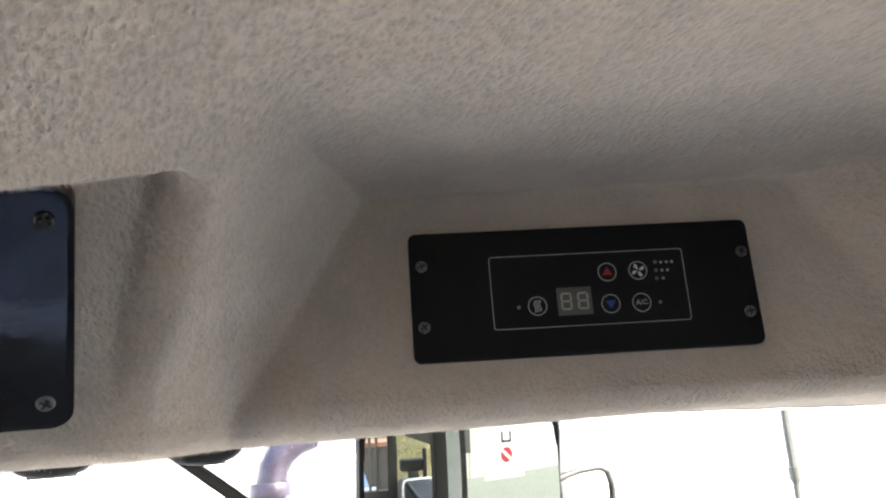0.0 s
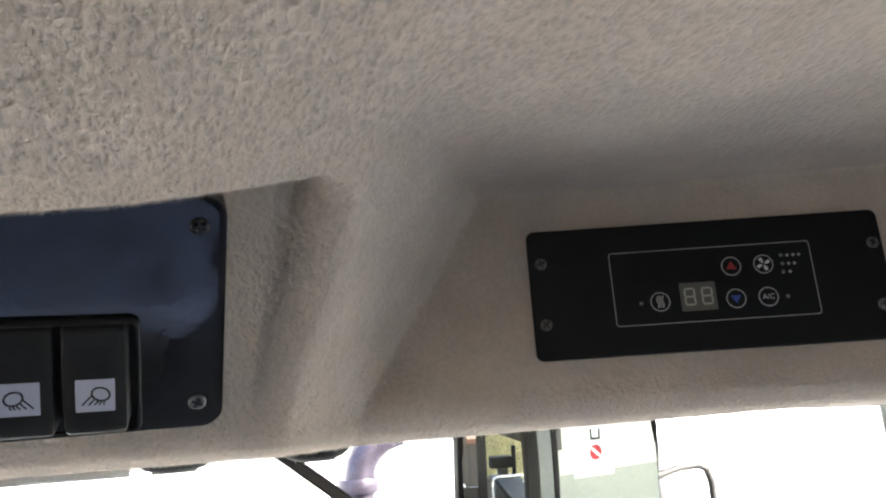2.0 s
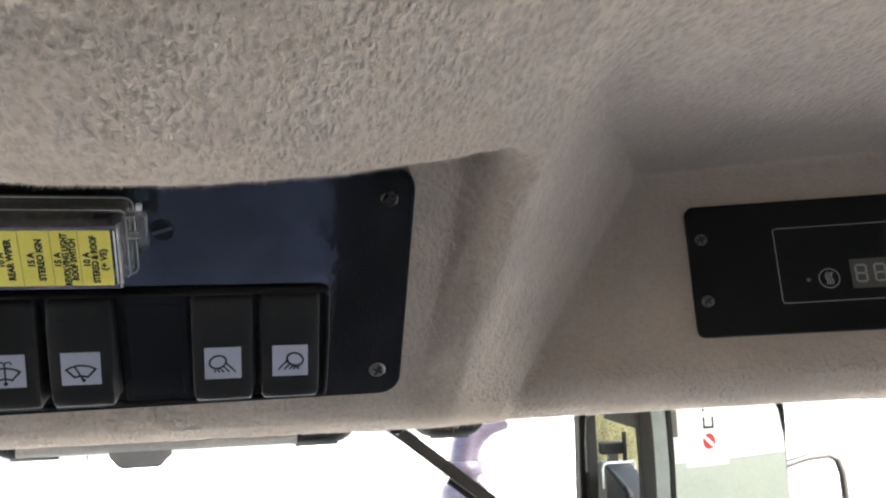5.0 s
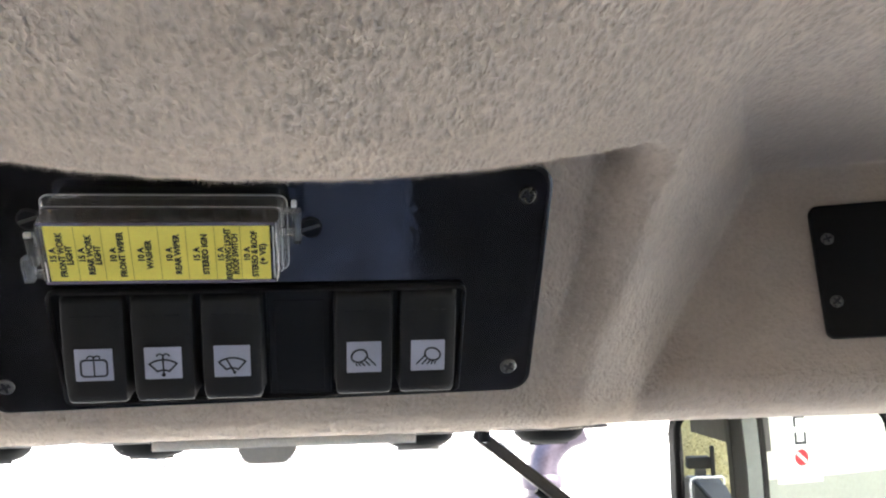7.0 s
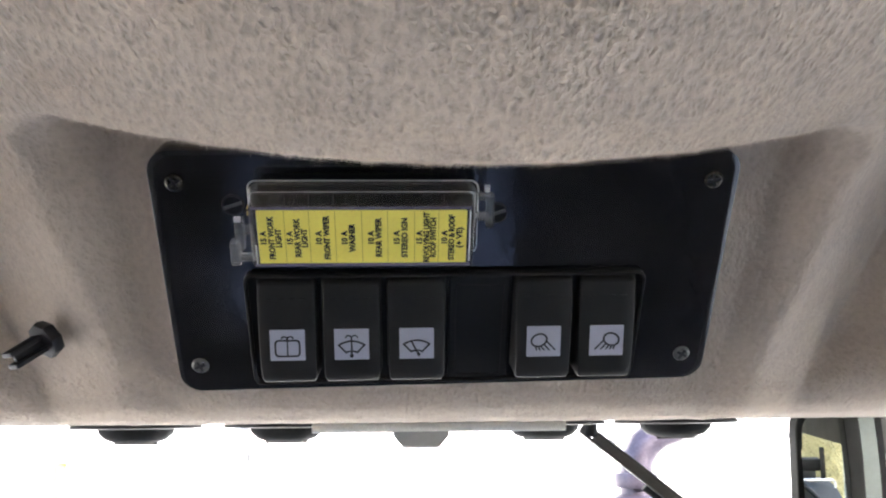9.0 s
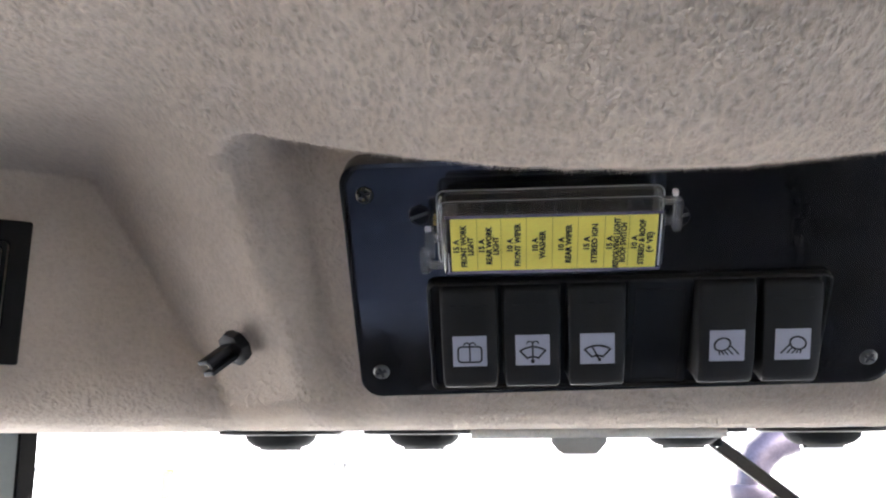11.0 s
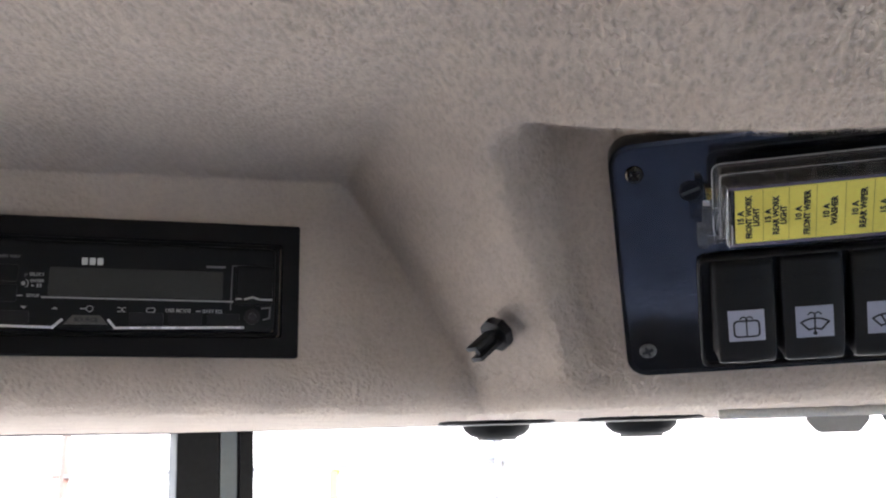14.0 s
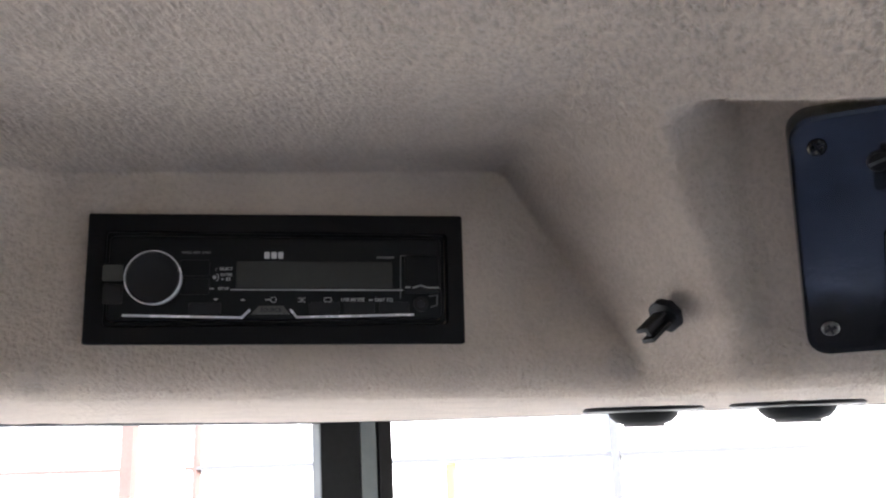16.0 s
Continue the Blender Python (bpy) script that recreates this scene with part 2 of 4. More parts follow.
CONCRETE = material("pale_concrete", (0.50, 0.485, 0.455), 0.9, vary=0.14, scale=0.6, bump=0.3, depth=0.01, fine=30)
CLADDING = material("white_cladding", (0.80, 0.80, 0.79), 0.6, vary=0.05, scale=1.2, bump=0.05, depth=0.002)
BRASS = material("brass_contact", (0.62, 0.43, 0.12), 0.3, metal=1.0, vary=0.2, scale=200, bump=0.1, depth=0.0001)
TRIM_PINK = material("faded_red_steel", (0.120, 0.068, 0.059), 0.6, vary=0.15, scale=5, bump=0.1)
TAB_GREY = material("grey_tab_plastic", (0.40, 0.40, 0.385), 0.5, vary=0.1, scale=40, bump=0.06, depth=0.0003)
TRIM_YELLOW = material("faded_yellow_paint", (0.42, 0.36, 0.06), 0.6, vary=0.1, scale=5, bump=0.1)
TRIM_GREY = material("light_grey_steel", (0.086, 0.087, 0.093), 0.6, vary=0.1, scale=5, bump=0.1)
# The purple haze before the pipe is put into its colour.
EXHAUST = material("purple_haze_pipe", (0.072, 0.060, 0.080), 0.4, metal=0.6, vary=0.25, scale=20, bump=0.1)
MIRROR = material("mirror_glass", (0.60, 0.60, 0.55), 0.02, metal=1.0, vary=0.01, scale=4, bump=0)
for n in MIRROR.node_tree.nodes:
    if n.type == "MAP_RANGE" and n.inputs["To Max"].default_value < 0.5:
        n.inputs["To Min"].default_value, n.inputs["To Max"].default_value = 0.0, 0.01
POLE_GREY = material("weathered_grey_paint", (0.095, 0.092, 0.074), 0.6, vary=0.2, scale=40, bump=0.1)
ARM_GREY = material("grey_black_steel", (0.060, 0.056, 0.052), 0.5, vary=0.2, scale=40, bump=0.1)
WALL_PALE = material("pale_plaster", (0.59, 0.585, 0.51), 0.8, vary=0.05, scale=2, bump=0.1)
WALL_GREEN = material("grey_green_dado", (0.335, 0.35, 0.295), 0.75, vary=0.08, scale=2, bump=0.1)
BANNER = material("white_banner", (0.76, 0.745, 0.69), 0.6, vary=0.03, scale=3, bump=0.05)
SHED_BOARD = material("weathered_boards", (0.055, 0.048, 0.047), 0.8, vary=0.35, scale=3, bump=0.3, depth=0.004)
RUST = material("rusty_sheet", (0.20, 0.095, 0.065), 0.8, vary=0.4, scale=5, bump=0.2, depth=0.003)
PALE_BLUE = material("pale_blue_sheet", (0.32, 0.42, 0.62), 0.5, vary=0.1, scale=4, bump=0.05)
HEDGE = material("autumn_foliage", (0.46, 0.42, 0.25), 0.8, vary=0.35, scale=3, bump=0.3, depth=0.02)

# ---- building helpers ----


def link(name, bm, mat, parent=None, label="", smooth=True, matrix=None):
    me = bpy.data.meshes.new(name)
    bmesh.ops.recalc_face_normals(bm, faces=bm.faces)
    bm.to_mesh(me)
    bm.free()
    me.materials.append(mat)
    if smooth:
        me.polygons.foreach_set("use_smooth", [True] * len(me.polygons))
        me.set_sharp_from_angle(angle=radians(38))
    ob = new(name, me)
    if parent:
        ob.parent = parent
    if matrix is not None:
        ob.matrix_local = matrix
    if label:
        ob["label"] = label
    return ob


def part(name, bm, mat, parent, label="", smooth=True, matrix=None):
    return link(name, bm, mat, parent, label, smooth, matrix)


def thing(name, label, category, group="", kind="", matrix=None):
    ob = new(name)
    ob.empty_display_size = 0.05
    if matrix is not None:
        ob.matrix_world = matrix
    return tagged(ob, label, category, group, kind)


def outline(w, h, r, cx=0.0, cy=0.0, n=5):
    pts = []
    r = max(min(r, w / 2 - 1e-5, h / 2 - 1e-5), 1e-5)
    for sx, sy, a0 in ((1, 1, 0), (-1, 1, 90), (-1, -1, 180), (1, -1, 270)):
        for k in range(n + 1):
            a = radians(a0 + 90 * k / n)
            pts.append((cx + sx * (w / 2 - r) + r * math.cos(a), cy + sy * (h / 2 - r) + r * math.sin(a)))
    return pts


def circle(r, cx=0.0, cy=0.0, n=24):
    return [(cx + r * math.cos(2 * math.pi * k / n), cy + r * math.sin(2 * math.pi * k / n)) for k in range(n)]


def rings(bm, loops, close_first=True, close_last=True):
    """Skin through loops of equal length."""
    made = [[bm.verts.new(p) for p in loop] for loop in loops]
    n = len(made[0])
    for a, b in zip(made, made[1:]):
        for k in range(n):
            bm.faces.new((a[k], a[(k + 1) % n], b[(k + 1) % n], b[k]))
    if close_first:
        bm.faces.new(made[0])
    if close_last:
        bm.faces.new(made[-1])
    return bm


def plate(w, h, r, z0, z1, bevel=0.0006, cx=0.0, cy=0.0, bm=None, n=5):
    bm = bm or bmesh.new()
    bevel = min(bevel, (z1 - z0) * 0.9)
    lay = lambda o, z: [(x, y, z) for x, y in o]
    loops = [lay(outline(w, h, r, cx, cy, n), z0), lay(outline(w, h, r, cx, cy, n), z1 - bevel)]
    if bevel > 0:
        loops.append(lay(outline(w - 0.6 * bevel, h - 0.6 * bevel, r - 0.3 * bevel, cx, cy, n), z1 - 0.3 * bevel))
    loops.append(lay(outline(w - 2 * bevel, h - 2 * bevel, r - bevel, cx, cy, n), z1))
    e = 2 * bevel + 0.05 * min(w, h)
    loops.append(lay(outline(w - e, h - e, r - e / 2, cx, cy, n), z1))
    return rings(bm, loops)


def frame_ring(w, h, r, wi, hi, ri, z0, z1, bevel=0.0005, cx=0.0, cy=0.0, bm=None, n=5):
    """A flat frame with an opening through it."""
    bm = bm or bmesh.new()
    lay = lambda o, z: [(x, y, z) for x, y in o]
    loops = [lay(outline(w, h, r, cx, cy, n), z0), lay(outline(w, h, r, cx, cy, n), z1 - bevel),
             lay(outline(w - 2 * bevel, h - 2 * bevel, r - bevel, cx, cy, n), z1),
             lay(outline(wi + 2 * bevel, hi + 2 * bevel, ri + bevel, cx, cy, n), z1),
             lay(outline(wi, hi, ri, cx, cy, n), z1 - bevel), lay(outline(wi, hi, ri, cx, cy, n), z0)]
    loops.append(loops[0])
    return rings(bm, loops, False, False)


def box(x0, x1, y0, y1, z0, z1, bevel=0.0, bm=None):
    bm = bm or bmesh.new()
    made = bmesh.ops.create_cube(bm, size=1, matrix=Matrix.LocRotScale(((x0 + x1) / 2, (y0 + y1) / 2, (z0 + z1) / 2), None, (x1 - x0, y1 - y0, z1 - z0)))
    if bevel:
        edges = list({e for v in made["verts"] for e in v.link_edges})
        bmesh.ops.bevel(bm, geom=edges, offset=bevel, segments=2, profile=0.6, affect="EDGES")
    return bm


def lathe(profile, cx=0.0, cy=0.0, n=24, bm=None):
    """Turn (radius, height) pairs about the z axis."""
    bm = bm or bmesh.new()
    return rings(bm, [[(x, y, z) for x, y in circle(max(r, 1e-5), cx, cy, n)] for r, z in profile])


def stroke(pts, w, z0, z1, bm=None, closed=False):
    """A printed line of width w along pts."""
    bm = bm or bmesh.new()
    pts = list(pts) + ([pts[0]] if closed else [])
    for (ax, ay), (bx, by) in zip(pts, pts[1:]):
        d = math.hypot(bx - ax, by - ay) or 1e-6
        ex, ey = (bx - ax) / d, (by - ay) / d
        nx, ny = -ey * w / 2, ex * w / 2
        ax2, ay2, bx2, by2 = ax - ex * w / 2.2, ay - ey * w / 2.2, bx + ex * w / 2.2, by + ey * w / 2.2
        q = [(ax2 + nx, ay2 + ny), (ax2 - nx, ay2 - ny), (bx2 - nx, by2 - ny), (bx2 + nx, by2 + ny)]
        rings(bm, [[(x, y, z0) for x, y in q], [(x, y, z1) for x, y in q]])
    return bm


def polygon(pts, z0, z1, bm=None):
    bm = bm or bmesh.new()
    return rings(bm, [[(x, y, z0) for x, y in pts], [(x, y, z1) for x, y in pts]])


def tube(pts, radius, n=10, bm=None, radii=None, flat=1.0):
    """A round bar along pts."""
    bm = bm or bmesh.new()
    pts = [Vector(p) for p in pts]
    loops, side = [], None
    for k, p in enumerate(pts):
        d = (pts[min(k + 1, len(pts) - 1)] - pts[max(k - 1, 0)]).normalized()
        side = (side - side.dot(d) * d).normalized() if side else d.orthogonal().normalized()
        up = d.cross(side)
        r = radii[k] if radii else radius
        loops.append([p + r * (math.cos(2 * math.pi * a / n) * side + flat * math.sin(2 * math.pi * a / n) * up) for a in range(n)])
    return rings(bm, loops)


def lettering(body, size, mat, parent, x, y, z, turn=0.0, bold=0.0, align="CENTER", label="", length=0.0):
    cu = bpy.data.curves.new("lettering", "FONT")
    cu.body, cu.size, cu.extrude, cu.offset = body, size, 0.00006, bold
    cu.align_x, cu.align_y, cu.resolution_u = align, "CENTER", 3
    tmp = new("lettering", cu)
    bpy.context.view_layer.update()
    me = bpy.data.meshes.new_from_object(tmp.evaluated_get(bpy.context.evaluated_depsgraph_get()))
    bpy.data.objects.remove(tmp)
    bpy.data.curves.remove(cu)
    me.materials.clear()
    me.materials.append(mat)
    ob = new("lettering", me)
    ob.parent = parent
    xs = [v.co.x for v in me.vertices]
    wide = length / (max(xs) - min(xs)) if length else 1.0
    ob.matrix_local = pose(x, y, z, 0, 0, turn) @ Matrix.Diagonal((wide, 1, 1, 1))
    if label:
        ob["label"] = label
    return ob


def seat_frame(centre, normal, roll=0.0):
    """Local frame on a sloping face: x to the right, y up the face, z out of it."""
    n = Vector(normal).normalized()
    u = Vector((0, 0, 1)).cross(n).normalized()
    v = n.cross(u)
    m = Matrix((u, v, n)).transposed().to_4x4()
    return Matrix.Translation(centre) @ m @ pose(0, 0, 0, 0, 0, roll)


AC_FACE = seat_frame((0.3786, 0.4158, 1.4538), (-0.3497, -0.9333, 0.0822))
RADIO_FACE = seat_frame((-0.3964, 0.3857, 1.4428), (0.5050, -0.8623, -0.036))
SWITCH_FACE = seat_frame((-0.0139, 0.4026, 1.4375), (0.0, -0.7767, -0.6299))

# ---- the moulded headliner: ceiling, hanging middle lip, switch bay, two side pods, bottom rim ----
MID = -0.0125


def on_face(m, x, z):
    """y of a face's plane at x, z."""
    c, n = m.translation, m.to_3x3() @ Vector((0, 0, 1))
    return c.y - ((x - c.x) * n.x + (z - c.z) * n.z) / n.y


def bay_y(z):
    return on_face(SWITCH_FACE, 0, z) + 0.0015


def rim(x, y):
    """The last rows, common to all columns: rounded rim, underside, screen edge."""
    up = 0.0094 * min(max((x - 0.15) / 0.3, 0), 1) * min(max((0.66 - x) / 0.06, 0), 1) + 0.0068 * min(max((-0.22 - x) / 0.18, 0), 1) * min(max((x + 0.68) / 0.06, 0), 1)
    return [(x, y + 0.006, 1.3872 + 0.5 * up), (x, y + 0.016, 1.3796 + 0.8 * up), (x, y + 0.034, 1.3746 + up), (x, y + 0.075, 1.3732 + up), (x, 0.80, 1.3732), (x, 1.05, 1.3732)]


BAY_DEPTH = 0.007


def middle_column(s):
    """The hanging lip and, set back behind it, the switch bay."""
    q = (s / 0.158) ** 2
    x = MID + s
    rows = [(x, -0.9, 1.535), (x, 0.0, 1.532), (x, 0.15, 1.523), (x, 0.22, 1.501 + 0.018 * q), (x, 0.262 + 0.018 * q, 1.4780 + 0.0305 * q),
            (x, 0.292 + 0.030 * q, 1.4655 + 0.0300 * q), (x, 0.3190 + 0.0225 * q, 1.4612 + 0.0258 * q),
            (x, 0.3325 + 0.0185 * q, 1.4672 + 0.0323 * q), (x, 0.3545 + 0.010 * q, 1.490 + 0.015 * q)]
    for z, deep in ((1.496 + 0.004 * q, 0.012), (1.465, 0.005), (1.430, 0.001), (1.395, 0.0)):
        rows.append((x - 0.08 * s * (1.496 - z) / 0.101, bay_y(z) + BAY_DEPTH + deep + 0.003 * min(max((abs(s) - 0.125) / 0.02, 0), 1), z))
    return rows + rim(rows[-1][0], rows[-1][1])


def ridge_column(s, s_low):
    """The rounded edge between the bay and a pod's flank, leaning in towards the rim."""
    x = MID + s
    rows = [(x, -0.9, 1.535), (x, 0.0, 1.532), (x, 0.15, 1.523), (x, 0.22, 1.519), (x, 0.282, 1.509), (x, 0.322, 1.4985), (x, 0.341, 1.490), (x, 0.351, 1.4845), (x, 0.360, 1.478)]
    for z, d in ((1.470, -0.006), (1.450, -0.005), (1.425, -0.003), (1.395, 0.0015)):
        rows.append((x + (s_low - s) * (1.478 - z) / 0.083, bay_y(z) + d, z))
    return rows + rim(MID + s_low, rows[-1][1])


def pod_column(face, x_top, x_low, z_top, z_ceiling, shift=0.0):
    y_top = on_face(face, x_top, z_top) + 0.0015 + shift
    x = x_top
    rows = [(x, -0.9, 1.535), (x, 0.0, 1.532), (x, 0.13, 1.525), (x, min(0.20, y_top - 0.17), 1.520), (x, min(0.265, y_top - 0.125), z_ceiling),
            (x, y_top - 0.090, z_ceiling + 0.001), (x, y_top - 0.052, z_ceiling + 0.001), (x, y_top - 0.022, z_top + 0.003), (x, y_top - 0.005, z_top + 0.0012)]
    for z in (z_top, 1.470, 1.430, 1.395):
        xx = x_top + (x_low - x_top) * (z_top - z) / (z_top - 1.395)
        rows.append((xx, on_face(face, xx, z) + 0.0015 + shift, z))
    return rows + rim(x_low, rows[-1][1])


def crease_column(face, x_top, x_low, z_top, z_ceiling, side):
    """The fold where a flank meets its pod face and, above, the pod's ceiling; it fades out towards the cab's middle."""
    y_top = on_face(face, x_top, z_top) + 0.0015
    rows = [(MID + side * 0.215, -0.9, 1.535), (MID + side * 0.212, 0.0, 1.532), (MID + side * 0.206, 0.13, 1.525), (MID + side * 0.200, 0.215, 1.5195), (MID + side * 0.196, 0.300, z_ceiling)]
    for dy, z in ((0.105, z_ceiling), (0.062, z_ceiling), (0.026, z_top + 0.002), (0.005, z_top + 0.0008)):
        rows.append((x_top - side * 0.60 * dy, y_top - dy, z))
    for z in (z_top, 1.470, 1.430, 1.395):
        xx = x_top + (x_low - x_top) * (z_top - z) / (z_top - 1.395)
        rows.append((xx, on_face(face, xx, z) + 0.0015, z))
    return rows + rim(x_low, rows[-1][1])


def between(a, b, f):
    return [tuple(p * (1 - f) + q * f for p, q in zip(u, v)) for u, v in zip(a, b)]


AC_CREASE = crease_column(AC_FACE, 0.2610, 0.1890, 1.5152, 1.5165, 1)
RADIO_CREASE = crease_column(RADIO_FACE, -0.2870, -0.2225, 1.5060, 1.5085, -1)
AC_END, RADIO_END = pod_column(AC_FACE, 0.507, 0.567, 1.5200, 1.5215), pod_column(RADIO_FACE, -0.497, -0.556, 1.5000, 1.510)
columns = [pod_column(RADIO_FACE, -0.66, -0.69, 1.500, 1.510, -0.065), pod_column(RADIO_FACE, -0.575, -0.625, 1.500, 1.510, -0.038), RADIO_END, between(RADIO_CREASE, RADIO_END, 0.08), RADIO_CREASE]
columns += [ridge_column(-0.173, -0.154)] + [middle_column(s) for s in (-0.148, -0.133, -0.117, -0.090, -0.06, -0.03, 0, 0.03, 0.06, 0.090, 0.117, 0.131, 0.147)] + [ridge_column(0.173, 0.153)]
columns += [AC_CREASE, between(AC_CREASE, AC_END, 0.08), AC_END, pod_column(AC_FACE, 0.575, 0.625, 1.520, 1.5215, -0.038), pod_column(AC_FACE, 0.66, 0.69, 1.520, 1.5215, -0.065)]
net = np.array(columns)
CELL = 0.0024


def resample(a, counts):
    out = [a[0:1]]
    for k, c in enumerate(counts):
        f = np.arange(1, c + 1)[:, None, None] / c
        out.append(a[k] * (1 - f) + a[k + 1] * f)
    return np.concatenate(out)


def gauss(a, sigma):
    r = int(3 * sigma)
    w = np.exp(-0.5 * (np.arange(-r, r + 1) / sigma) ** 2)
    w /= w.sum()
    pad = np.concatenate([2 * a[:1] - a[r:0:-1], a, 2 * a[-1:] - a[-2:-r - 2:-1]])
    return sum(w[k] * pad[k:k + len(a)] for k in range(2 * r + 1))


spans = [int(max(2, np.linalg.norm(net[k + 1, 8] - net[k, 8]) / CELL)) for k in range(len(net) - 1)]
drops = [12, 12] + [int(max(2, np.linalg.norm(net[7, j + 1] - net[7, j]) / CELL)) for j in range(2, 16)] + [60, 40]
grid = resample(net, spans)
grid = resample(grid.transpose(1, 0, 2), drops)
grid = gauss(grid, 1.05)
grid = gauss(grid.transpose(1, 0, 2), 1.2).transpose(1, 0, 2)
soft = gauss(grid.transpose(1, 0, 2), 3.2).transpose(1, 0, 2)
along = np.arange(grid.shape[1])
near = sum(np.exp(-0.5 * ((along - np.cumsum([0] + spans)[k]) / 7.0) ** 2) for k in (5, 19))
rows_at = np.arange(grid.shape[0])
below = np.clip((rows_at - sum(drops[:8])) / 8.0, 0, 1)
blend = (near[None, :] * below[:, None])[..., None]
grid = grid * (1 - blend) + soft * blend
# the folds above the pods round off and fade towards the cab's middle
fold = sum(np.exp(-0.5 * ((along - np.cumsum([0] + spans)[k]) / 9.0) ** 2) for k in (4, 20))
fade = np.clip((sum(drops[:7]) - rows_at) / (0.8 * drops[5] + 1), 0, 1)
soft = gauss(gauss(grid, 4.0).transpose(1, 0, 2), 4.0).transpose(1, 0, 2)
blend = np.clip(fold[None, :] * fade[:, None], 0, 1)[..., None]
grid = grid * (1 - blend) + soft * blend
gu, gv = np.gradient(grid, axis=1), np.gradient(grid, axis=0)
normal = np.cross(gu, gv)
normal /= np.linalg.norm(normal, axis=2)[..., None]
lump = np.array([[noise.noise(Vector(p) * 95) * 0.0004 + noise.noise(Vector(p) * 210) * 0.0005 for p in row] for row in grid])
grid = grid + normal * lump[..., None]
H, W = grid.shape[:2]
index = np.arange(H * W).reshape(H, W)
quads = np.stack([index[:-1, :-1], index[1:, :-1], index[1:, 1:], index[:-1, 1:]], -1).reshape(-1, 4)
me = bpy.data.meshes.new("ceiling")
me.from_pydata(grid.reshape(-1, 3).tolist(), [], quads.tolist())
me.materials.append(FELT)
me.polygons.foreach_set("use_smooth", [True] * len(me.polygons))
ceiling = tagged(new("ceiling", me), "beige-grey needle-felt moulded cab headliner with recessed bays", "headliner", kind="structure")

# loose fibres along the hanging lip and the bottom rim
rng = np.random.default_rng(4)
verts, faces = [], []


def fibres(row_range, cols, count, longest):
    for _ in range(count):
        i, j = rng.integers(*row_range), rng.integers(*cols)
        fa, fb = rng.random(2)
        p = (grid[i, j] * (1 - fa) + grid[i + 1, j] * fa) * (1 - fb) + (grid[i, j + 1] * (1 - fa) + grid[i + 1, j + 1] * fa) * fb
        n = normal[i, j]
        n = n if n[2] < 0 or n[1] < 0 else -n
        n = -n if n @ np.array([0, -0.7, -0.7]) < 0 else n
        d = n + rng.normal(0, 0.75, 3)
        d /= np.linalg.norm(d)
        l = longest * rng.uniform(0.15, 1) ** 1.6
        side = np.cross(d, rng.normal(0, 1, 3))
        side *= 0.00004 / np.linalg.norm(side)
        bend = rng.normal(0, 0.35, 3) * l
        k = len(verts)
        for q in (p - side, p + side, p + d * l * 0.55 + side * 0.8 + bend * 0.3, p + d * l * 0.55 - side * 0.8 + bend * 0.3, p + d * l + bend):
            verts.append(tuple(q))
        faces.extend([(k, k + 1, k + 2, k + 3), (k + 3, k + 2, k + 4)])


starts = np.concatenate([[0], np.cumsum(drops)])
colstart = np.concatenate([[0], np.cumsum(spans)])
fibres((starts[5], starts[8]), (colstart[6], colstart[18]), 60000, 0.0024)
fibres((starts[6], starts[8]), (colstart[6], colstart[18]), 40000, 0.0020)
fibres((starts[11], starts[14]), (colstart[2], colstart[22]), 42000, 0.0019)
# Extra pale hairs stand in for the bright glow along the rim.
fibres((starts[13], starts[15]), (colstart[1], colstart[23]), 90000, 0.0026)
fm = bpy.data.meshes.new("felt_fibres")
fm.from_pydata(verts, [], faces)
fm.materials.append(FUZZ)
fibre_ob = new("felt_fibres", fm)
fibre_ob.parent = ceiling
tagged(fibre_ob, "loose beige fibres along the felt edge", kind="stuff")

# ---- cab shell ----


def structure(name, bm, mat, label, category):
    return tagged(link(name, bm, mat, smooth=False), label, category, kind="structure")


roof = bmesh.new()
box(-0.76, 0.74, -0.95, 1.10, 1.56, 1.62, 0.01, roof)
box(-0.76, 0.74, 1.052, 1.10, 1.372, 1.559, 0, roof)
box(-0.76, -0.70, -0.95, 1.051, 1.372, 1.559, 0, roof)
box(0.692, 0.715, -0.95, 1.051, 1.372, 1.559, 0, roof)
box(-0.699, 0.691, -0.95, -0.902, 1.372, 1.559, 0, roof)
structure("wall_roof", roof, DARK_TRIM, "dark outer roof shell of the cab", "roof")
structure("floor", box(-0.76, 0.74, -0.95, 1.05, -0.08, 0.0), FLOOR_MAT, "black rubber mat on the cab floor", "floor")
# Left part is unseen; it rises to 1.25 to keep rear light out.
rear = box(-0.76, 0.20, -0.95, -0.902, 0.002, 1.25)
box(0.201, 0.655, -0.95, -0.902, 0.002, 0.925, 0, rear)
for x in (0.464, 0.511):
    box(x, x + 0.015, -0.940, -0.912, 0.9255, 1.371, 0, rear)
structure("wall_chassis", box(-0.42, 0.40, -0.90, 1.00, -0.999, -0.081, 0.02), DARK_TRIM, "dark steel underbody carrying the cab", "chassis")
structure("wall_rear", rear, CAB_TRIM, "dark rear panel of the cab, raised unseen on the left to cut light", "wall")
structure("wall_front", box(-0.55, 0.53, 1.02, 1.06, 0.002, 0.35), CAB_TRIM, "dark lower front panel of the cab", "wall")
# Unseen wall, raised behind y 0.19 to keep light from the left out.
left = box(-0.76, -0.72, -0.900, 0.95, 0.002, 0.86)
box(-0.76, -0.72, -0.900, 0.19, 0.8605, 1.371, 0, left)
structure("wall_left", left, CAB_TRIM, "dark unseen side wall added to cut light from the left", "wall")
right = box(0.70, 0.74, -0.830, 0.345, 0.002, 0.62)
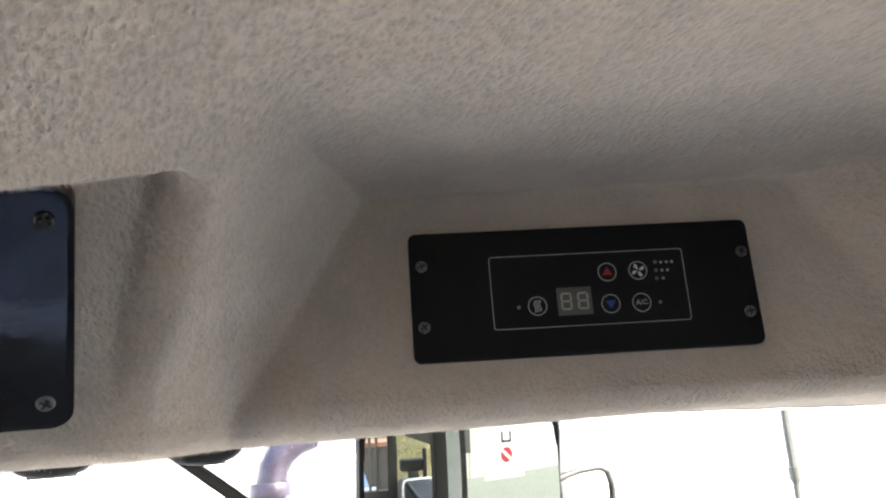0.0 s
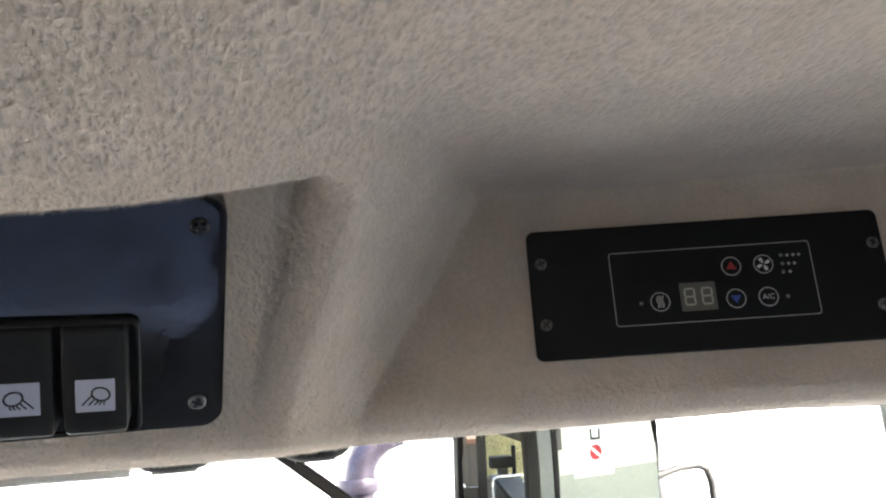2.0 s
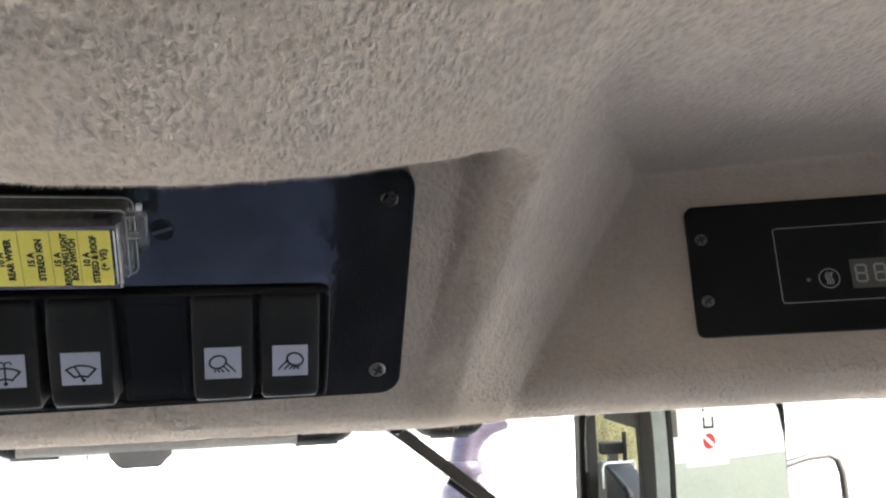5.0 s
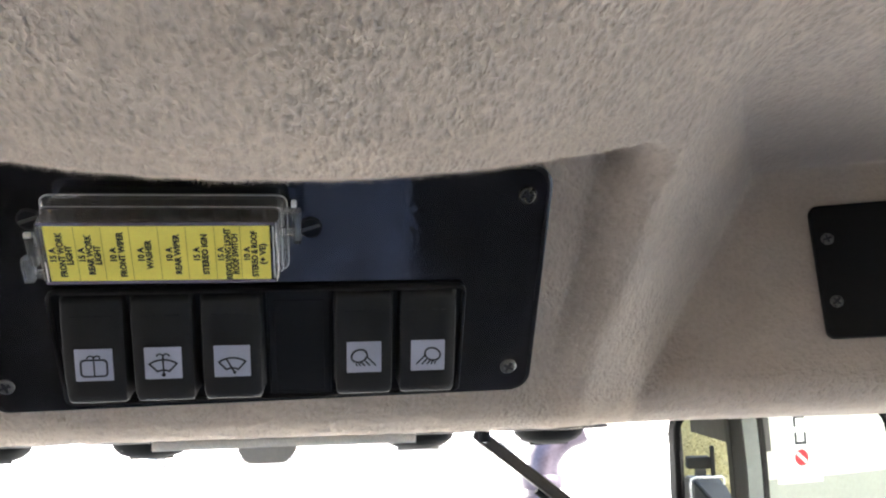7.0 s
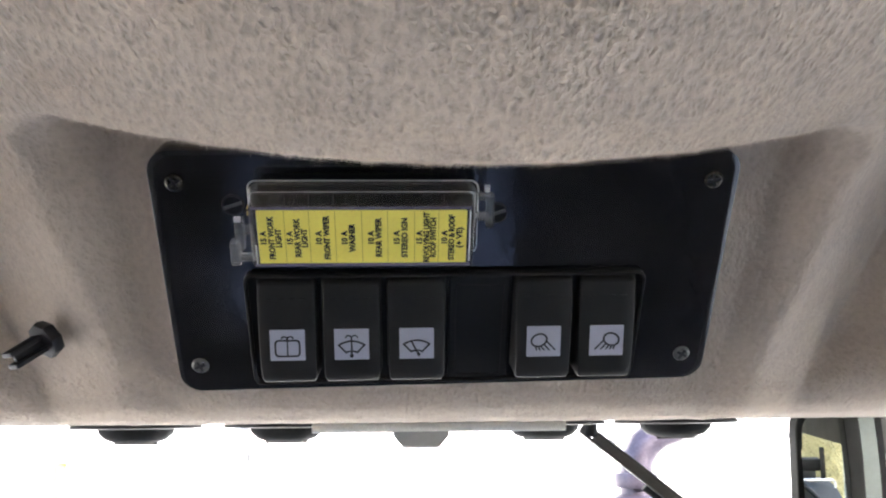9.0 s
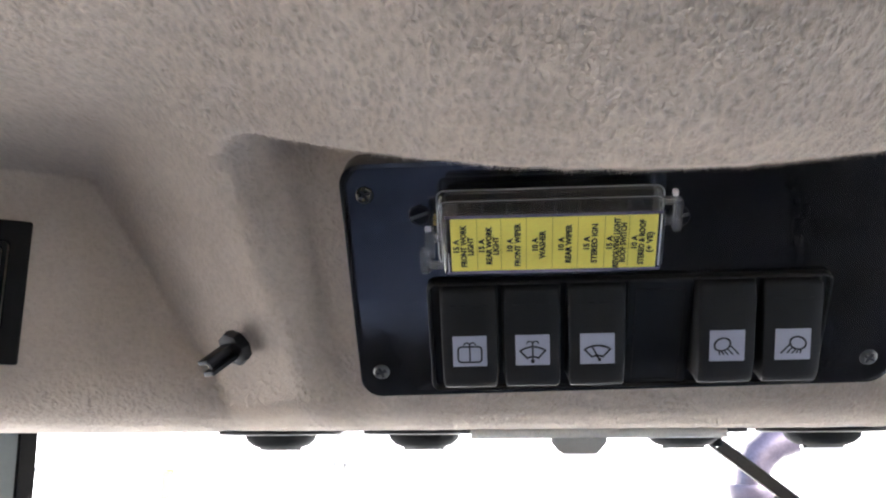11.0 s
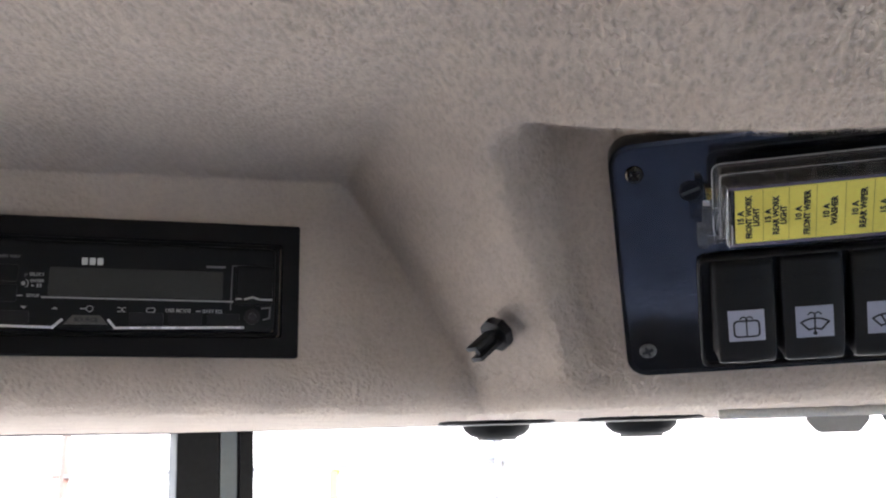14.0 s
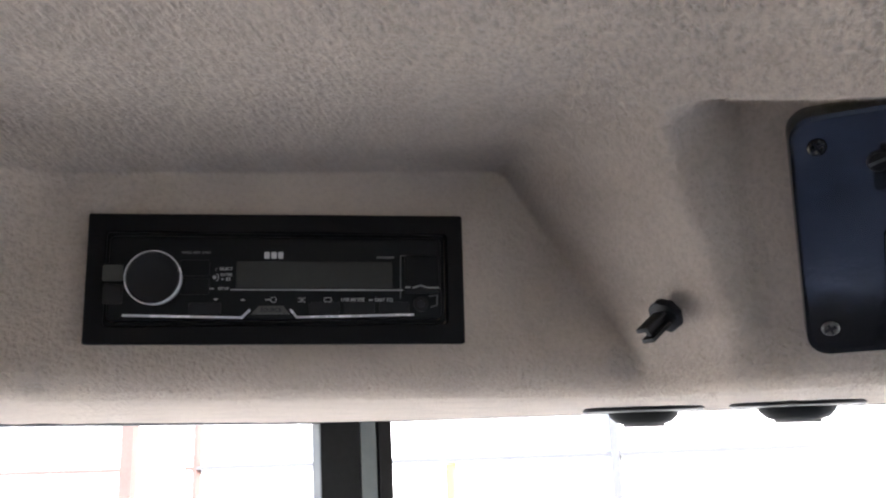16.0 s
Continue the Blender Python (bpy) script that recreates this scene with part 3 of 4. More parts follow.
box(0.70, 0.74, -0.830, -0.25, 0.6205, 0.955, 0, right)
box(0.70, 0.74, 0.39, 0.95, 0.002, 0.62, 0, right)
# Unseen header, added to block side-window light from the pod faces.
box(0.70, 0.74, -0.830, 0.345, 1.27, 1.371, 0, right)
structure("trim_sill", tube([(0.708, -0.83, 0.968), (0.708, -0.30, 0.968), (0.712, -0.24, 0.94), (0.715, -0.21, 0.88), (0.715, -0.20, 0.64), (0.715, 0.34, 0.632)], 0.012, 8), RUBBER, "black rubber seal along the side window sill", "window seal")
structure("wall_right", right, CAB_TRIM, "dark door panel of the cab with an added light-blocking header", "wall")


def pillar(name, x0, y0, x1, y1, mirror=False, cuts=(0, 0.53, 0.56, 0.78, 0.82, 1.0)):
    """A cab corner post: wide rubber seal, grey steel face, narrow seal."""
    e = thing(name, "black rubber and grey steel cab corner post", "pillar", kind="structure")
    ax, ay = x1 - x0, y1 - y0
    l = math.hypot(ax, ay)
    ux, uy = ax / l, ay / l
    nx, ny = -uy, ux

    def strip(a, b, d0, d1, nm, mat, lab):
        bm = bmesh.new()
        lower, upper = Vector((0.012, -0.004)), Vector((0, 0))
        q = lambda s, d, z, o: (x0 + ux * s + nx * d + o.x, y0 + uy * s + ny * d + o.y, z)
        loops = []
        for z, o in ((0.0, lower * 4), (1.373, upper)):
            loops.append([q(a, d0, z, o), q(b, d0, z, o), q(b, d1, z, o), q(a, d1, z, o)])
        rings(bm, loops)
        part(nm, bm, mat, e, lab, smooth=False)

    if mirror:
        cuts = tuple(1 - c for c in reversed(cuts))
    strip(0, l, 0.004, 0.05, "core", DARK_TRIM, "dark steel post")
    order = [("seal", RUBBER, -0.004), ("recess", BLACK_PLASTIC, 0.002), ("face", PILLAR_GREY, -0.002), ("recess", BLACK_PLASTIC, 0.001), ("seal", RUBBER, -0.004)]
    if mirror:
        order.reverse()
    for (a, b), (nm, mat, d) in zip(zip(cuts, cuts[1:]), order):
        strip(a * l, b * l, d, 0.0038, nm, mat, "")
    return e


pillar("pillar_left_front", -0.705, 0.963, -0.633, 1.029)
pillar("pillar_right_front", 0.617, 1.029, 0.689, 0.963, True)
pillar("pillar_right_door", 0.711, 0.37, 0.614, 0.37, cuts=(0, 0.16, 0.18, 0.61, 0.70, 1.0))
for name, x, y in (("pillar_right_rear", 0.586, -0.90),):
    structure(name, box(x, x + 0.062, y, y + 0.05, 0.003, 1.371, 0.008), BLACK_PLASTIC, "dark steel rear corner post of the cab", "pillar")

# ---- outside ----
structure("ground", box(-400, 400, -400, 400, -1.2, -1.0), CONCRETE, "pale concrete yard", "ground")
hall = thing("hall_facade", "sunlit white hall front with faded red and grey steel members", "building")
part("wall", box(-14, 14, 6.1, 6.5, -0.999, 6.5), CLADDING, hall, smooth=False)
part("roof", box(-14.2, 14.2, 5.7, 6.9, 6.502, 6.7), TRIM_GREY, hall, smooth=False)


def rail(x0, x1, z0, z1, mat, lab=""):
    """A level-bolted rail that climbs slightly from one end to the other."""
    bm = box(x0, x1, 6.03, 6.098, -0.016, 0.016)
    for v in bm.verts:
        v.co.z += z0 + (z1 - z0) * (v.co.x - x0) / (x1 - x0)
    part("rail", bm, mat, hall, lab, smooth=False)


part("post", box(-5.76, -5.62, 6.02, 6.098, -0.999, 5.8), TRIM_PINK, hall, "faded red steel post", smooth=False)
rail(-9.0, -5.762, 1.035, 1.075, TRIM_PINK, "faded red rail")
part("post", box(-4.93, -4.89, 6.03, 6.098, -0.999, 5.8), TRIM_PINK, hall, smooth=False)
rail(-5.02, -4.932, 1.082, 1.084, TRIM_PINK)
rail(-4.888, -1.182, 1.086, 1.146, TRIM_GREY)
part("post", box(-1.18, -1.12, 6.02, 6.098, -0.999, 5.8), TRIM_GREY, hall, smooth=False)
rail(-1.118, 8, 1.150, 1.340, TRIM_GREY)
part("post", box(-2.49, -2.43, 6.04, 6.098, -0.999, 1.09), TRIM_YELLOW, hall, "faded yellow bollard post", smooth=False)

# exhaust stack in front of the screen
stack = thing("exhaust_stack", "curved steel exhaust stack with purple haze put into its colour", "exhaust")
part("muffler", lathe([(0.055, -0.5), (0.055, 1.19), (0.050, 1.205), (0.043, 1.21)], 0.495, 1.85), EXHAUST, stack)
part("pipe", tube([(0.495, 1.85, 1.19), (0.497, 1.85, 1.25), (0.503, 1.85, 1.285), (0.520, 1.85, 1.315), (0.55, 1.85, 1.34), (0.59, 1.85, 1.355)], 0.036, 16), EXHAUST, stack)
part("collar", lathe([(0.047, 1.225), (0.049, 1.23), (0.049, 1.25), (0.047, 1.256)], 0.496, 1.85), EXHAUST, stack)
part("bracket", box(0.46, 0.53, 1.79, 1.91, -0.995, -0.5), DARK_TRIM, stack, "dark bonnet mount")

# wiper hanging from the top of the screen
wiper = thing("windscreen_wiper", "black steel windscreen wiper arm hanging from the roof edge", "wiper")
ang = math.atan2(1.258 - 1.355, 0.345 - 0.222)
wm = Matrix.Translation((0.222, 1.12, 1.355)) @ Matrix.Rotation(-ang, 4, "Y")
arm = bmesh.new()
frame_ring(0.46, 0.017, 0.005, 0.44, 0.009, 0.003, -0.004, 0.004, 0.001, 0.215, 0, arm)
box(0.006, 0.424, -0.0046, 0.0046, -0.003, 0.003, 0, arm)
bmesh.ops.transform(arm, matrix=wm @ Matrix.Rotation(radians(90), 4, "X"), verts=arm.verts)
part("arm", arm, ARM_GREY, wiper)
part("blade", tube([wm @ Vector((0.10, 0.012, -0.011)), wm @ Vector((0.46, 0.012, -0.011))], 0.005, 8), RUBBER, wiper)
part("pivot", lathe([(0.007, 1.35), (0.009, 1.352), (0.009, 1.371), (0.007, 1.3715)], 0.222, 1.12, 16), RUBBER, wiper)

# marker pole to the right of the yard
pole = thing("marker_pole", "thin greenish-grey steel pole with a joint sleeve", "pole")
part("rod", tube([(1.585, 1.39, -0.999), (1.577, 1.39, 1.18)], 0.0080, 8), POLE_GREY, pole)
part("upper_rod", tube([(1.577, 1.39, 1.18), (1.572, 1.39, 1.342)], 0.0105, 8), POLE_GREY, pole)
part("sleeve", tube([(1.577, 1.39, 1.185), (1.576, 1.39, 1.215)], 0.0145, 10), POLE_GREY, pole)

# ---- outside mirror ----
mirror_m = Matrix.Translation((0.5335, 0.9305, 1.177)) @ seat_frame((0, 0, 0), (-0.058, -0.99, -0.155))
mirror = thing("door_mirror", "black-framed convex outside mirror with rounded corners", "mirror", matrix=mirror_m)
part("housing", rings(bmesh.new(), [[(x, y, z) for x, y in outline(w, h, r, 0.002, 0.0118)] for w, h, r, z in ((0.12, 0.24, 0.03, -0.050), (0.20, 0.33, 0.04, -0.046), (0.242, 0.374, 0.035, -0.036), (0.256, 0.390, 0.030, -0.0235))]), BLACK_PLASTIC, mirror)
MIRROR_R = 1.3
edge = frame_ring(0.2610, 0.3970, 0.030, 0.2470, 0.3830, 0.0240, -0.0160, 0.0022, 0.0012, 0.0, 0.0118, n=9)
for v in edge.verts:
    v.co.z += 0.006 - (v.co.x ** 2 + v.co.y ** 2) / (2 * MIRROR_R)
part("rim", edge, RUBBER, mirror)
gm = bmesh.new()
NX, NY = 42, 62
knots = {}
for i in range(NX + 1):
    for j in range(NY + 1):
        x, y = 0.2515 * (i / NX - 0.5), 0.3875 * (j / NY - 0.5) + 0.0118
        if math.hypot(max(abs(x) - 0.100, 0), max(abs(y - 0.0118) - 0.168, 0)) < 0.0285:
            knots[i, j] = gm.verts.new((x, y, -((x * x + y * y) / (2 * MIRROR_R)) + 0.006))
for i in range(NX):
    for j in range(NY):
        corner = [knots[c] for c in ((i, j), (i + 1, j), (i + 1, j + 1), (i, j + 1)) if c in knots]
        if len(corner) > 2:
            gm.faces.new(corner)
part("mirror_glass", gm, MIRROR, mirror)
part("bracket", tube([(0.128, 0.112, -0.03), (0.17, 0.122, -0.03), (0.198, 0.124, -0.03), (0.211, 0.118, -0.03), (0.218, 0.10, -0.03), (0.223, 0.05, -0.03), (0.225, -0.12, -0.03), (0.215, -0.14, -0.03), (0.128, -0.15, -0.03)], 0.0050, 10), ARM_GREY, mirror)


def screw(parent, x, y, z, r=0.0042, mat=None, turn=20):
    """A domed cross-head screw."""
    s = part("screw", lathe([(r * 1.10, 0), (r * 1.10, 0.0004), (r * 1.02, 0.0008), (r * 0.82, 0.0012), (r * 0.62, 0.0013), (r * 0.56, 0.0012), (r * 0.40, 0.0007), (0.0, 0.0006)], n=18), mat or STEEL, parent, "", matrix=pose(x, y, z, 0, 0, turn))
    part("cross_slot", stroke([(-r * 0.62, 0), (r * 0.62, 0)], r * 0.30, 0.0006, 0.00135, stroke([(0, -r * 0.62), (0, r * 0.62)], r * 0.30, 0.0006, 0.00135)), INK, s)
    return s


def arc(cx, cy, r, a0, a1, n=14):
    return [(cx + r * math.cos(radians(a0 + (a1 - a0) * k / n)), cy + r * math.sin(radians(a0 + (a1 - a0) * k / n))) for k in range(n + 1)]


# ---- climate control panel ----
climate = thing("climate_panel", "flat black air-conditioning control panel screwed to the felt pod", "control panel", matrix=AC_FACE @ Matrix.Translation((0, 0, 0.001)))
part("plate", plate(0.2035, 0.0755, 0.0045, -0.002, 0.003, 0.0008), SATIN_BLACK, climate)
for x, y, a in ((-0.0947, 0.0177, 15), (-0.0950, -0.0179, 40), (0.0960, 0.0176, 70), (0.0950, -0.0186, 5)):
    screw(climate, x, y, 0.0031, 0.0031, STEEL, a)
part("outline_print", frame_ring(0.1155, 0.0432, 0.002, 0.1145, 0.0422, 0.0016, 0.0031, 0.00325, 0.00005, 0.0022, -0.0001), PRINT_SOFT, climate)
part("display", plate(0.0203, 0.0163, 0.0004, 0.0031, 0.0034, 0.0001, -0.0075, -0.0071), LCD_LIGHT, climate, "grey seven-segment display window")


def digit(cx, cy, w, h):
    bm = bmesh.new()
    s = 0.0011
    for x, y, across in ((0, h, 1), (0, 0, 1), (0, -h, 1), (-w, h / 2, 0), (w, h / 2, 0), (-w, -h / 2, 0), (w, -h / 2, 0)):
        l = (w if across else h / 2) - 0.0008
        ends = ((cx + x - l, cy + y), (cx + x + l, cy + y)) if across else ((cx + x, cy + y - l), (cx + x, cy + y + l))
        stroke(ends, s, 0.0035, 0.0036, bm)
    return bm


for dx in (-0.0124, -0.0026):
    part("digit", digit(dx, -0.0071, 0.0027, 0.0046), SEGMENT, climate)


def round_button(x, y, name):
    b = part(name, lathe([(0.0057, 0.0031), (0.0057, 0.0035), (0.0054, 0.0038)], x, y, 28), SATIN_BLACK, climate)
    bm = bmesh.new()
    stroke(circle(0.0053, x, y, 30), 0.0006, 0.0038, 0.00392, bm, True)
    part("ring_print", bm, PRINT_SOFT, b)
    return b


b = round_button(0.0134, 0.0090, "warmer_button")
part("symbol", polygon([(0.0104, 0.0072), (0.0164, 0.0072), (0.0134, 0.0119)], 0.0038, 0.0040), RED, b, "dark red up arrow")
b = round_button(0.0133, -0.0099, "cooler_button")
part("symbol", polygon([(0.0103, -0.0081), (0.0133, -0.0128), (0.0163, -0.0081)], 0.0038, 0.0040), BLUE, b, "blue down arrow")
b = round_button(0.0318, 0.0090, "fan_button")
bm = bmesh.new()
for k in range(4):
    a = radians(90 * k + 20)
    polygon([(0.0318 + r * math.cos(a + o), 0.0090 + r * math.sin(a + o)) for r, o in ((0.0004, 0), (0.0026, -0.35), (0.0041, -0.1), (0.0040, 0.35), (0.0024, 0.45))], 0.0038, 0.0040, bm)
part("symbol", bm, PRINT_WHITE, b, "white four-blade fan symbol")
b = round_button(0.0315, -0.0101, "cooling_button")
lettering("A/C", 0.0042, PRINT_SOFT, b, 0.0315, -0.0101, 0.0040, bold=0.00008)
b = round_button(-0.0295, -0.0090, "defrost_button")
bm = bmesh.new()
for o in (-0.0014, 0, 0.0014):
    stroke([(-0.0295 + o + 0.0004 * math.sin(k * 0.9), -0.0121 + 0.0062 * k / 8) for k in range(9)], 0.0008, 0.0038, 0.0040, bm)
part("symbol", bm, PRINT_SOFT, b, "grey wavy heat symbol")
for x, y in ((-0.0402, -0.0091), (0.0426, -0.0104), (0.0428, 0.0137), (0.0428, 0.0087), (0.0426, 0.0038)):
    part("indicator", lathe([(0.0011, 0.0031), (0.0011, 0.0034), (0.0007, 0.0036)], x, y, 12), PRINT_DIM, climate)
for y, n in ((0.0135, 3), (0.0086, 2), (0.0038, 1)):
    for k in range(n):
        part("speed_dot", lathe([(0.0009, 0.0031), (0.0009, 0.00325)], 0.0464 + 0.0033 * k, y, 10), PRINT_SOFT, climate)

# ---- switch panel ----
switches = thing("switch_panel", "glossy black switch panel with rocker switches under the felt lip", "control panel", matrix=SWITCH_FACE @ pose(0, -0.0005, 0.001, 0, 0, 0.75))
board = plate(0.2458, 0.1174, 0.010, -0.010, 0.003, 0.0004, 0.0001, 0.0022, n=8)
for v in board.verts:
    if v.co.y < 0:
        v.co.y -= 0.21 * v.co.x * v.co.y
part("plate", board, GLOSS_BLACK, switches)
# The upper two screws are darker than the lower two.
for x, y, a, m in ((-0.1122, 0.0470, 30, DARK_STEEL), (0.1121, 0.0472, 10, DARK_STEEL), (0.1118, -0.0408, 60, STEEL), (-0.1126, -0.0432, 20, STEEL)):
    screw(switches, x, y, 0.0031, 0.0036, m, a)
for x, y in ((-0.0895, 0.0370), (0.0205, 0.0327)):
    k = part("slotted_screw", lathe([(0.0047, 0.0030), (0.0047, 0.0036), (0.0042, 0.0041), (0.0038, 0.0036)], x, y, 24), BLACK_PLASTIC, switches)
    part("slot", stroke([(x - 0.0032, y - 0.0011), (x + 0.0032, y + 0.0011)], 0.0013, 0.0037, 0.0043), STEEL, k)
BEZ_Y, BEZ_H = -0.0237, 0.0578
part("switch_bezel", frame_ring(0.1768, BEZ_H, 0.004, 0.1735, BEZ_H - 0.0032, 0.003, 0.0031, 0.0070, 0.0012, -0.0001, BEZ_Y), ROCKER_GREY, switches)
part("bezel_floor", plate(0.174, BEZ_H - 0.003, 0.003, 0.0031, 0.0042, 0.0002, -0.0001, BEZ_Y), BLACK_PLASTIC, switches)
ROCK_X = (-0.0700, -0.0421, -0.0136, 0.0147, 0.0428, 0.0710)
# side profile of a rocker tipped out at its lower end: height on the panel, height off it, narrowing
ROCK = ((0.0034, 0.0042, 0.0), (0.0031, 0.0068, 0.0018), (0.0022, 0.0082, 0.0008), (0.0008, 0.0088, 0.0002), (-0.0080, 0.0115, 0.0), (-0.0175, 0.0142, 0.0), (-0.0243, 0.0160, 0.0), (-0.0311, 0.0178, 0.0),
        (-0.0385, 0.0184, 0.0), (-0.0415, 0.0181, 0.0003), (-0.0430, 0.0174, 0.0007), (-0.0437, 0.0162, 0.0013), (-0.0441, 0.0146, 0.0018), (-0.0450, 0.0042, 0.0012))


def rocker_mesh():
    """A wedge-shaped rocker cap with rounded shoulders."""
    bm = bmesh.new()
    rows = []
    for y, z, pinch in ROCK:
        half = 0.0128 - 0.04 * max(z - 0.008, 0) - pinch
        across = [(-0.0131, 0.0042), (-half, z - 0.0016), (-half + 0.0004, z - 0.0006), (-half + 0.0014, z - 0.0001), (-half * 0.4, z), (half * 0.4, z), (half - 0.0014, z - 0.0001), (half - 0.0004, z - 0.0006), (half, z - 0.0016), (0.0131, 0.0042)]
        rows.append([bm.verts.new((x, y, max(zz, 0.0042))) for x, zz in across])
    for a, b in zip(rows, rows[1:]):
        for k in range(len(a) - 1):
            bm.faces.new((a[k], a[k + 1], b[k + 1], b[k]))
    return bm


ICON_Y, ICON_H = 0.0, 0.0141


def washer_arcs(bm, cx, cy, z):
    for s in (-1, 1):
        stroke(arc(cx + s * 0.0013, cy, 0.0013, 180 if s > 0 else 0, 20 if s > 0 else 160, 7), 0.0006, z, z + 0.0001, bm)


def icon(kind, z):
    bm = bmesh.new()
    w = 0.0008
    y0 = ICON_Y
    if kind == "rear_washer":
        stroke(outline(0.0105, 0.0072, 0.0016, 0, y0 - 0.0014, 3), w, z, z + 0.0001, bm, True)
        stroke([(0, y0 - 0.0050), (0, y0 + 0.0027)], w * 0.8, z, z + 0.0001, bm)
        washer_arcs(bm, 0, y0 + 0.0027, z)
    if kind in ("front_washer", "front_wiper"):
        dy = -0.0005
        top, low = arc(0, y0 - 0.0078 + dy, 0.0098, 125, 55), arc(0, y0 - 0.0078 + dy, 0.0052, 118, 62)
        stroke(top + low[::-1], w, z, z + 0.0001, bm, True)
        if kind == "front_washer":
            stroke([(0, y0 - 0.0052), (0, y0 + 0.0028)], w * 0.9, z, z + 0.0001, bm)
            washer_arcs(bm, 0, y0 + 0.0028, z)
            polygon(circle(0.0009, 0, y0 - 0.0052, 10), z, z + 0.0001, bm)
        else:
            stroke([(0.0008, y0 - 0.0050), (-0.0022, y0 + 0.0008)], w, z, z + 0.0001, bm)
            polygon(circle(0.0008, 0.0009, y0 - 0.0050, 10), z, z + 0.0001, bm)
    if kind in ("lamp_right", "lamp_left"):
        s = 1 if kind == "lamp_right" else -1
        cx = -0.0021
        stroke([(s * (cx + 0.0034 * math.cos(a) + 0.0005 * math.sin(a)), y0 + 0.0006 + 0.0029 * math.sin(a)) for a in (2 * math.pi * k / 18 for k in range(18))], w, z, z + 0.0001, bm, True)
        for x0, y1, x1 in ((0.0012, 0.0002, 0.0050), (0.0002, -0.0014, 0.0024), (-0.0010, -0.0026, 0.0002), (-0.0022, -0.0030, -0.0016), (-0.0034, -0.0030, -0.0032)):
            stroke([(s * x0, y0 + y1), (s * x1, y0 - 0.0038)], w * 0.85, z, z + 0.0001, bm)
    return bm


for x, kind in zip(ROCK_X, ("rear_washer", "front_washer", "front_wiper", None, "lamp_right", "lamp_left")):
    if kind is None:
        blank = part("blank_cover", plate(0.0276, 0.0540, 0.001, 0.0043, 0.0058, 0.0006, x, BEZ_Y), BLACK_PLASTIC, switches, "flat black blanking cover")
        part("inset_line", frame_ring(0.0215, 0.0480, 0.0006, 0.0208, 0.0473, 0.0005, 0.00581, 0.0061, 0.0001, x, BEZ_Y - 0.001), ROCKER_GREY, blank)
        continue
    rocker = part("rocker_switch", rocker_mesh(), ROCKER_GREY, switches, "charcoal rocker switch with a pale symbol", matrix=pose(x, 0, 0))
    at = Matrix.Translation((0, -0.0243, 0.0163)) @ pose(0, 0, 0, -14.8, 0, 0)
    part("symbol_window", plate(0.0152, ICON_H, 0.0004, -0.0006, 0.0, 0.0001), STICKER, rocker, "pale lilac symbol window", matrix=at)
    part("symbol", icon(kind, 0.0001), INK, rocker, "dark line symbol", matrix=at)
    for k in range(4):
        gx = -0.0070 + 0.0047 * k
        part("grip_mark", plate(0.0026, 0.0006, 0.0002, 0, 0.0004, 0.0001), BLACK_PLASTIC, rocker, matrix=Matrix.Translation((gx, -0.0045, 0.0103)) @ pose(0, 0, 0, -17, 0, 0))

# ---- fuse box on the switch panel ----
fuses = thing("fuse_box", "fuse box with a clear plastic cover and yellow circuit label", "fuse box", matrix=SWITCH_FACE @ pose(0, -0.0005, 0.0042, 0, 0, 0.5))
FX, FY, FZ = -0.0351, 0.0338, 0.0256
part("base", plate(0.0860, 0.0285, 0.002, 0.0001, 0.0066, 0.0008, FX, FY), BLACK_PLASTIC, fuses)
for k in range(8):
    fx = FX + 0.0100 * (k - 3.5)
    part("blade_fuse", plate(0.0052, 0.0190, 0.001, 0.0068, 0.0150, 0.0008, fx, FY), BLACK_PLASTIC, fuses, "dark blade fuse")
cover = bmesh.new()
lay = lambda w, hh, r, z: [(x, y, z) for x, y in outline(w, hh, r, FX, FY, 4)]
rings(cover, [lay(0.0930, 0.0330, 0.0035, 0.0068), lay(0.0930, 0.0330, 0.0035, 0.0080), lay(0.0908, 0.0308, 0.0030, 0.0086), lay(0.0892, 0.0288, 0.0024, 0.0145), lay(0.0880, 0.0276, 0.0022, 0.0150),
              lay(0.0872, 0.0266, 0.0018, FZ - 0.0008), lay(0.0858, 0.0252, 0.0014, FZ), lay(0.0838, 0.0232, 0.001, FZ - 0.0010), lay(0.0852, 0.0246, 0.0012, FZ - 0.0022), lay(0.0886, 0.0286, 0.002, 0.0070)], False, False)
part("cover", cover, COVER, fuses, "clear plastic cover")
part("cover_face", plate(0.0840, 0.0234, 0.001, FZ - 0.0012, FZ - 0.0002, 0.0003, FX, FY), CLEAR, fuses, "clear plastic cover face")
# Pale rim and rib draw the cover's highlight lines as geometry.
part("cover_rim", frame_ring(0.0936, 0.0336, 0.0037, 0.0926, 0.0326, 0.0033, 0.0074, 0.0080, 0.0002, FX, FY), EDGE, fuses, "moulded rim of the cover, made pale as a highlight")
part("cover_rib", frame_ring(0.0896, 0.0292, 0.0025, 0.0889, 0.0285, 0.0023, 0.0142, 0.0146, 0.0001, FX, FY), EDGE, fuses)
LX0, LX1, LY0, LY1 = FX - 0.0405, FX + 0.0407, 0.0226, 0.0455
part("cover_edge", box(FX - 0.0425, FX + 0.0425, LY1 + 0.0002, LY1 + 0.0012, FZ - 0.0002, FZ + 0.0003, 0.0001), EDGE_LILAC, fuses, "lilac-tinted moulded edge")
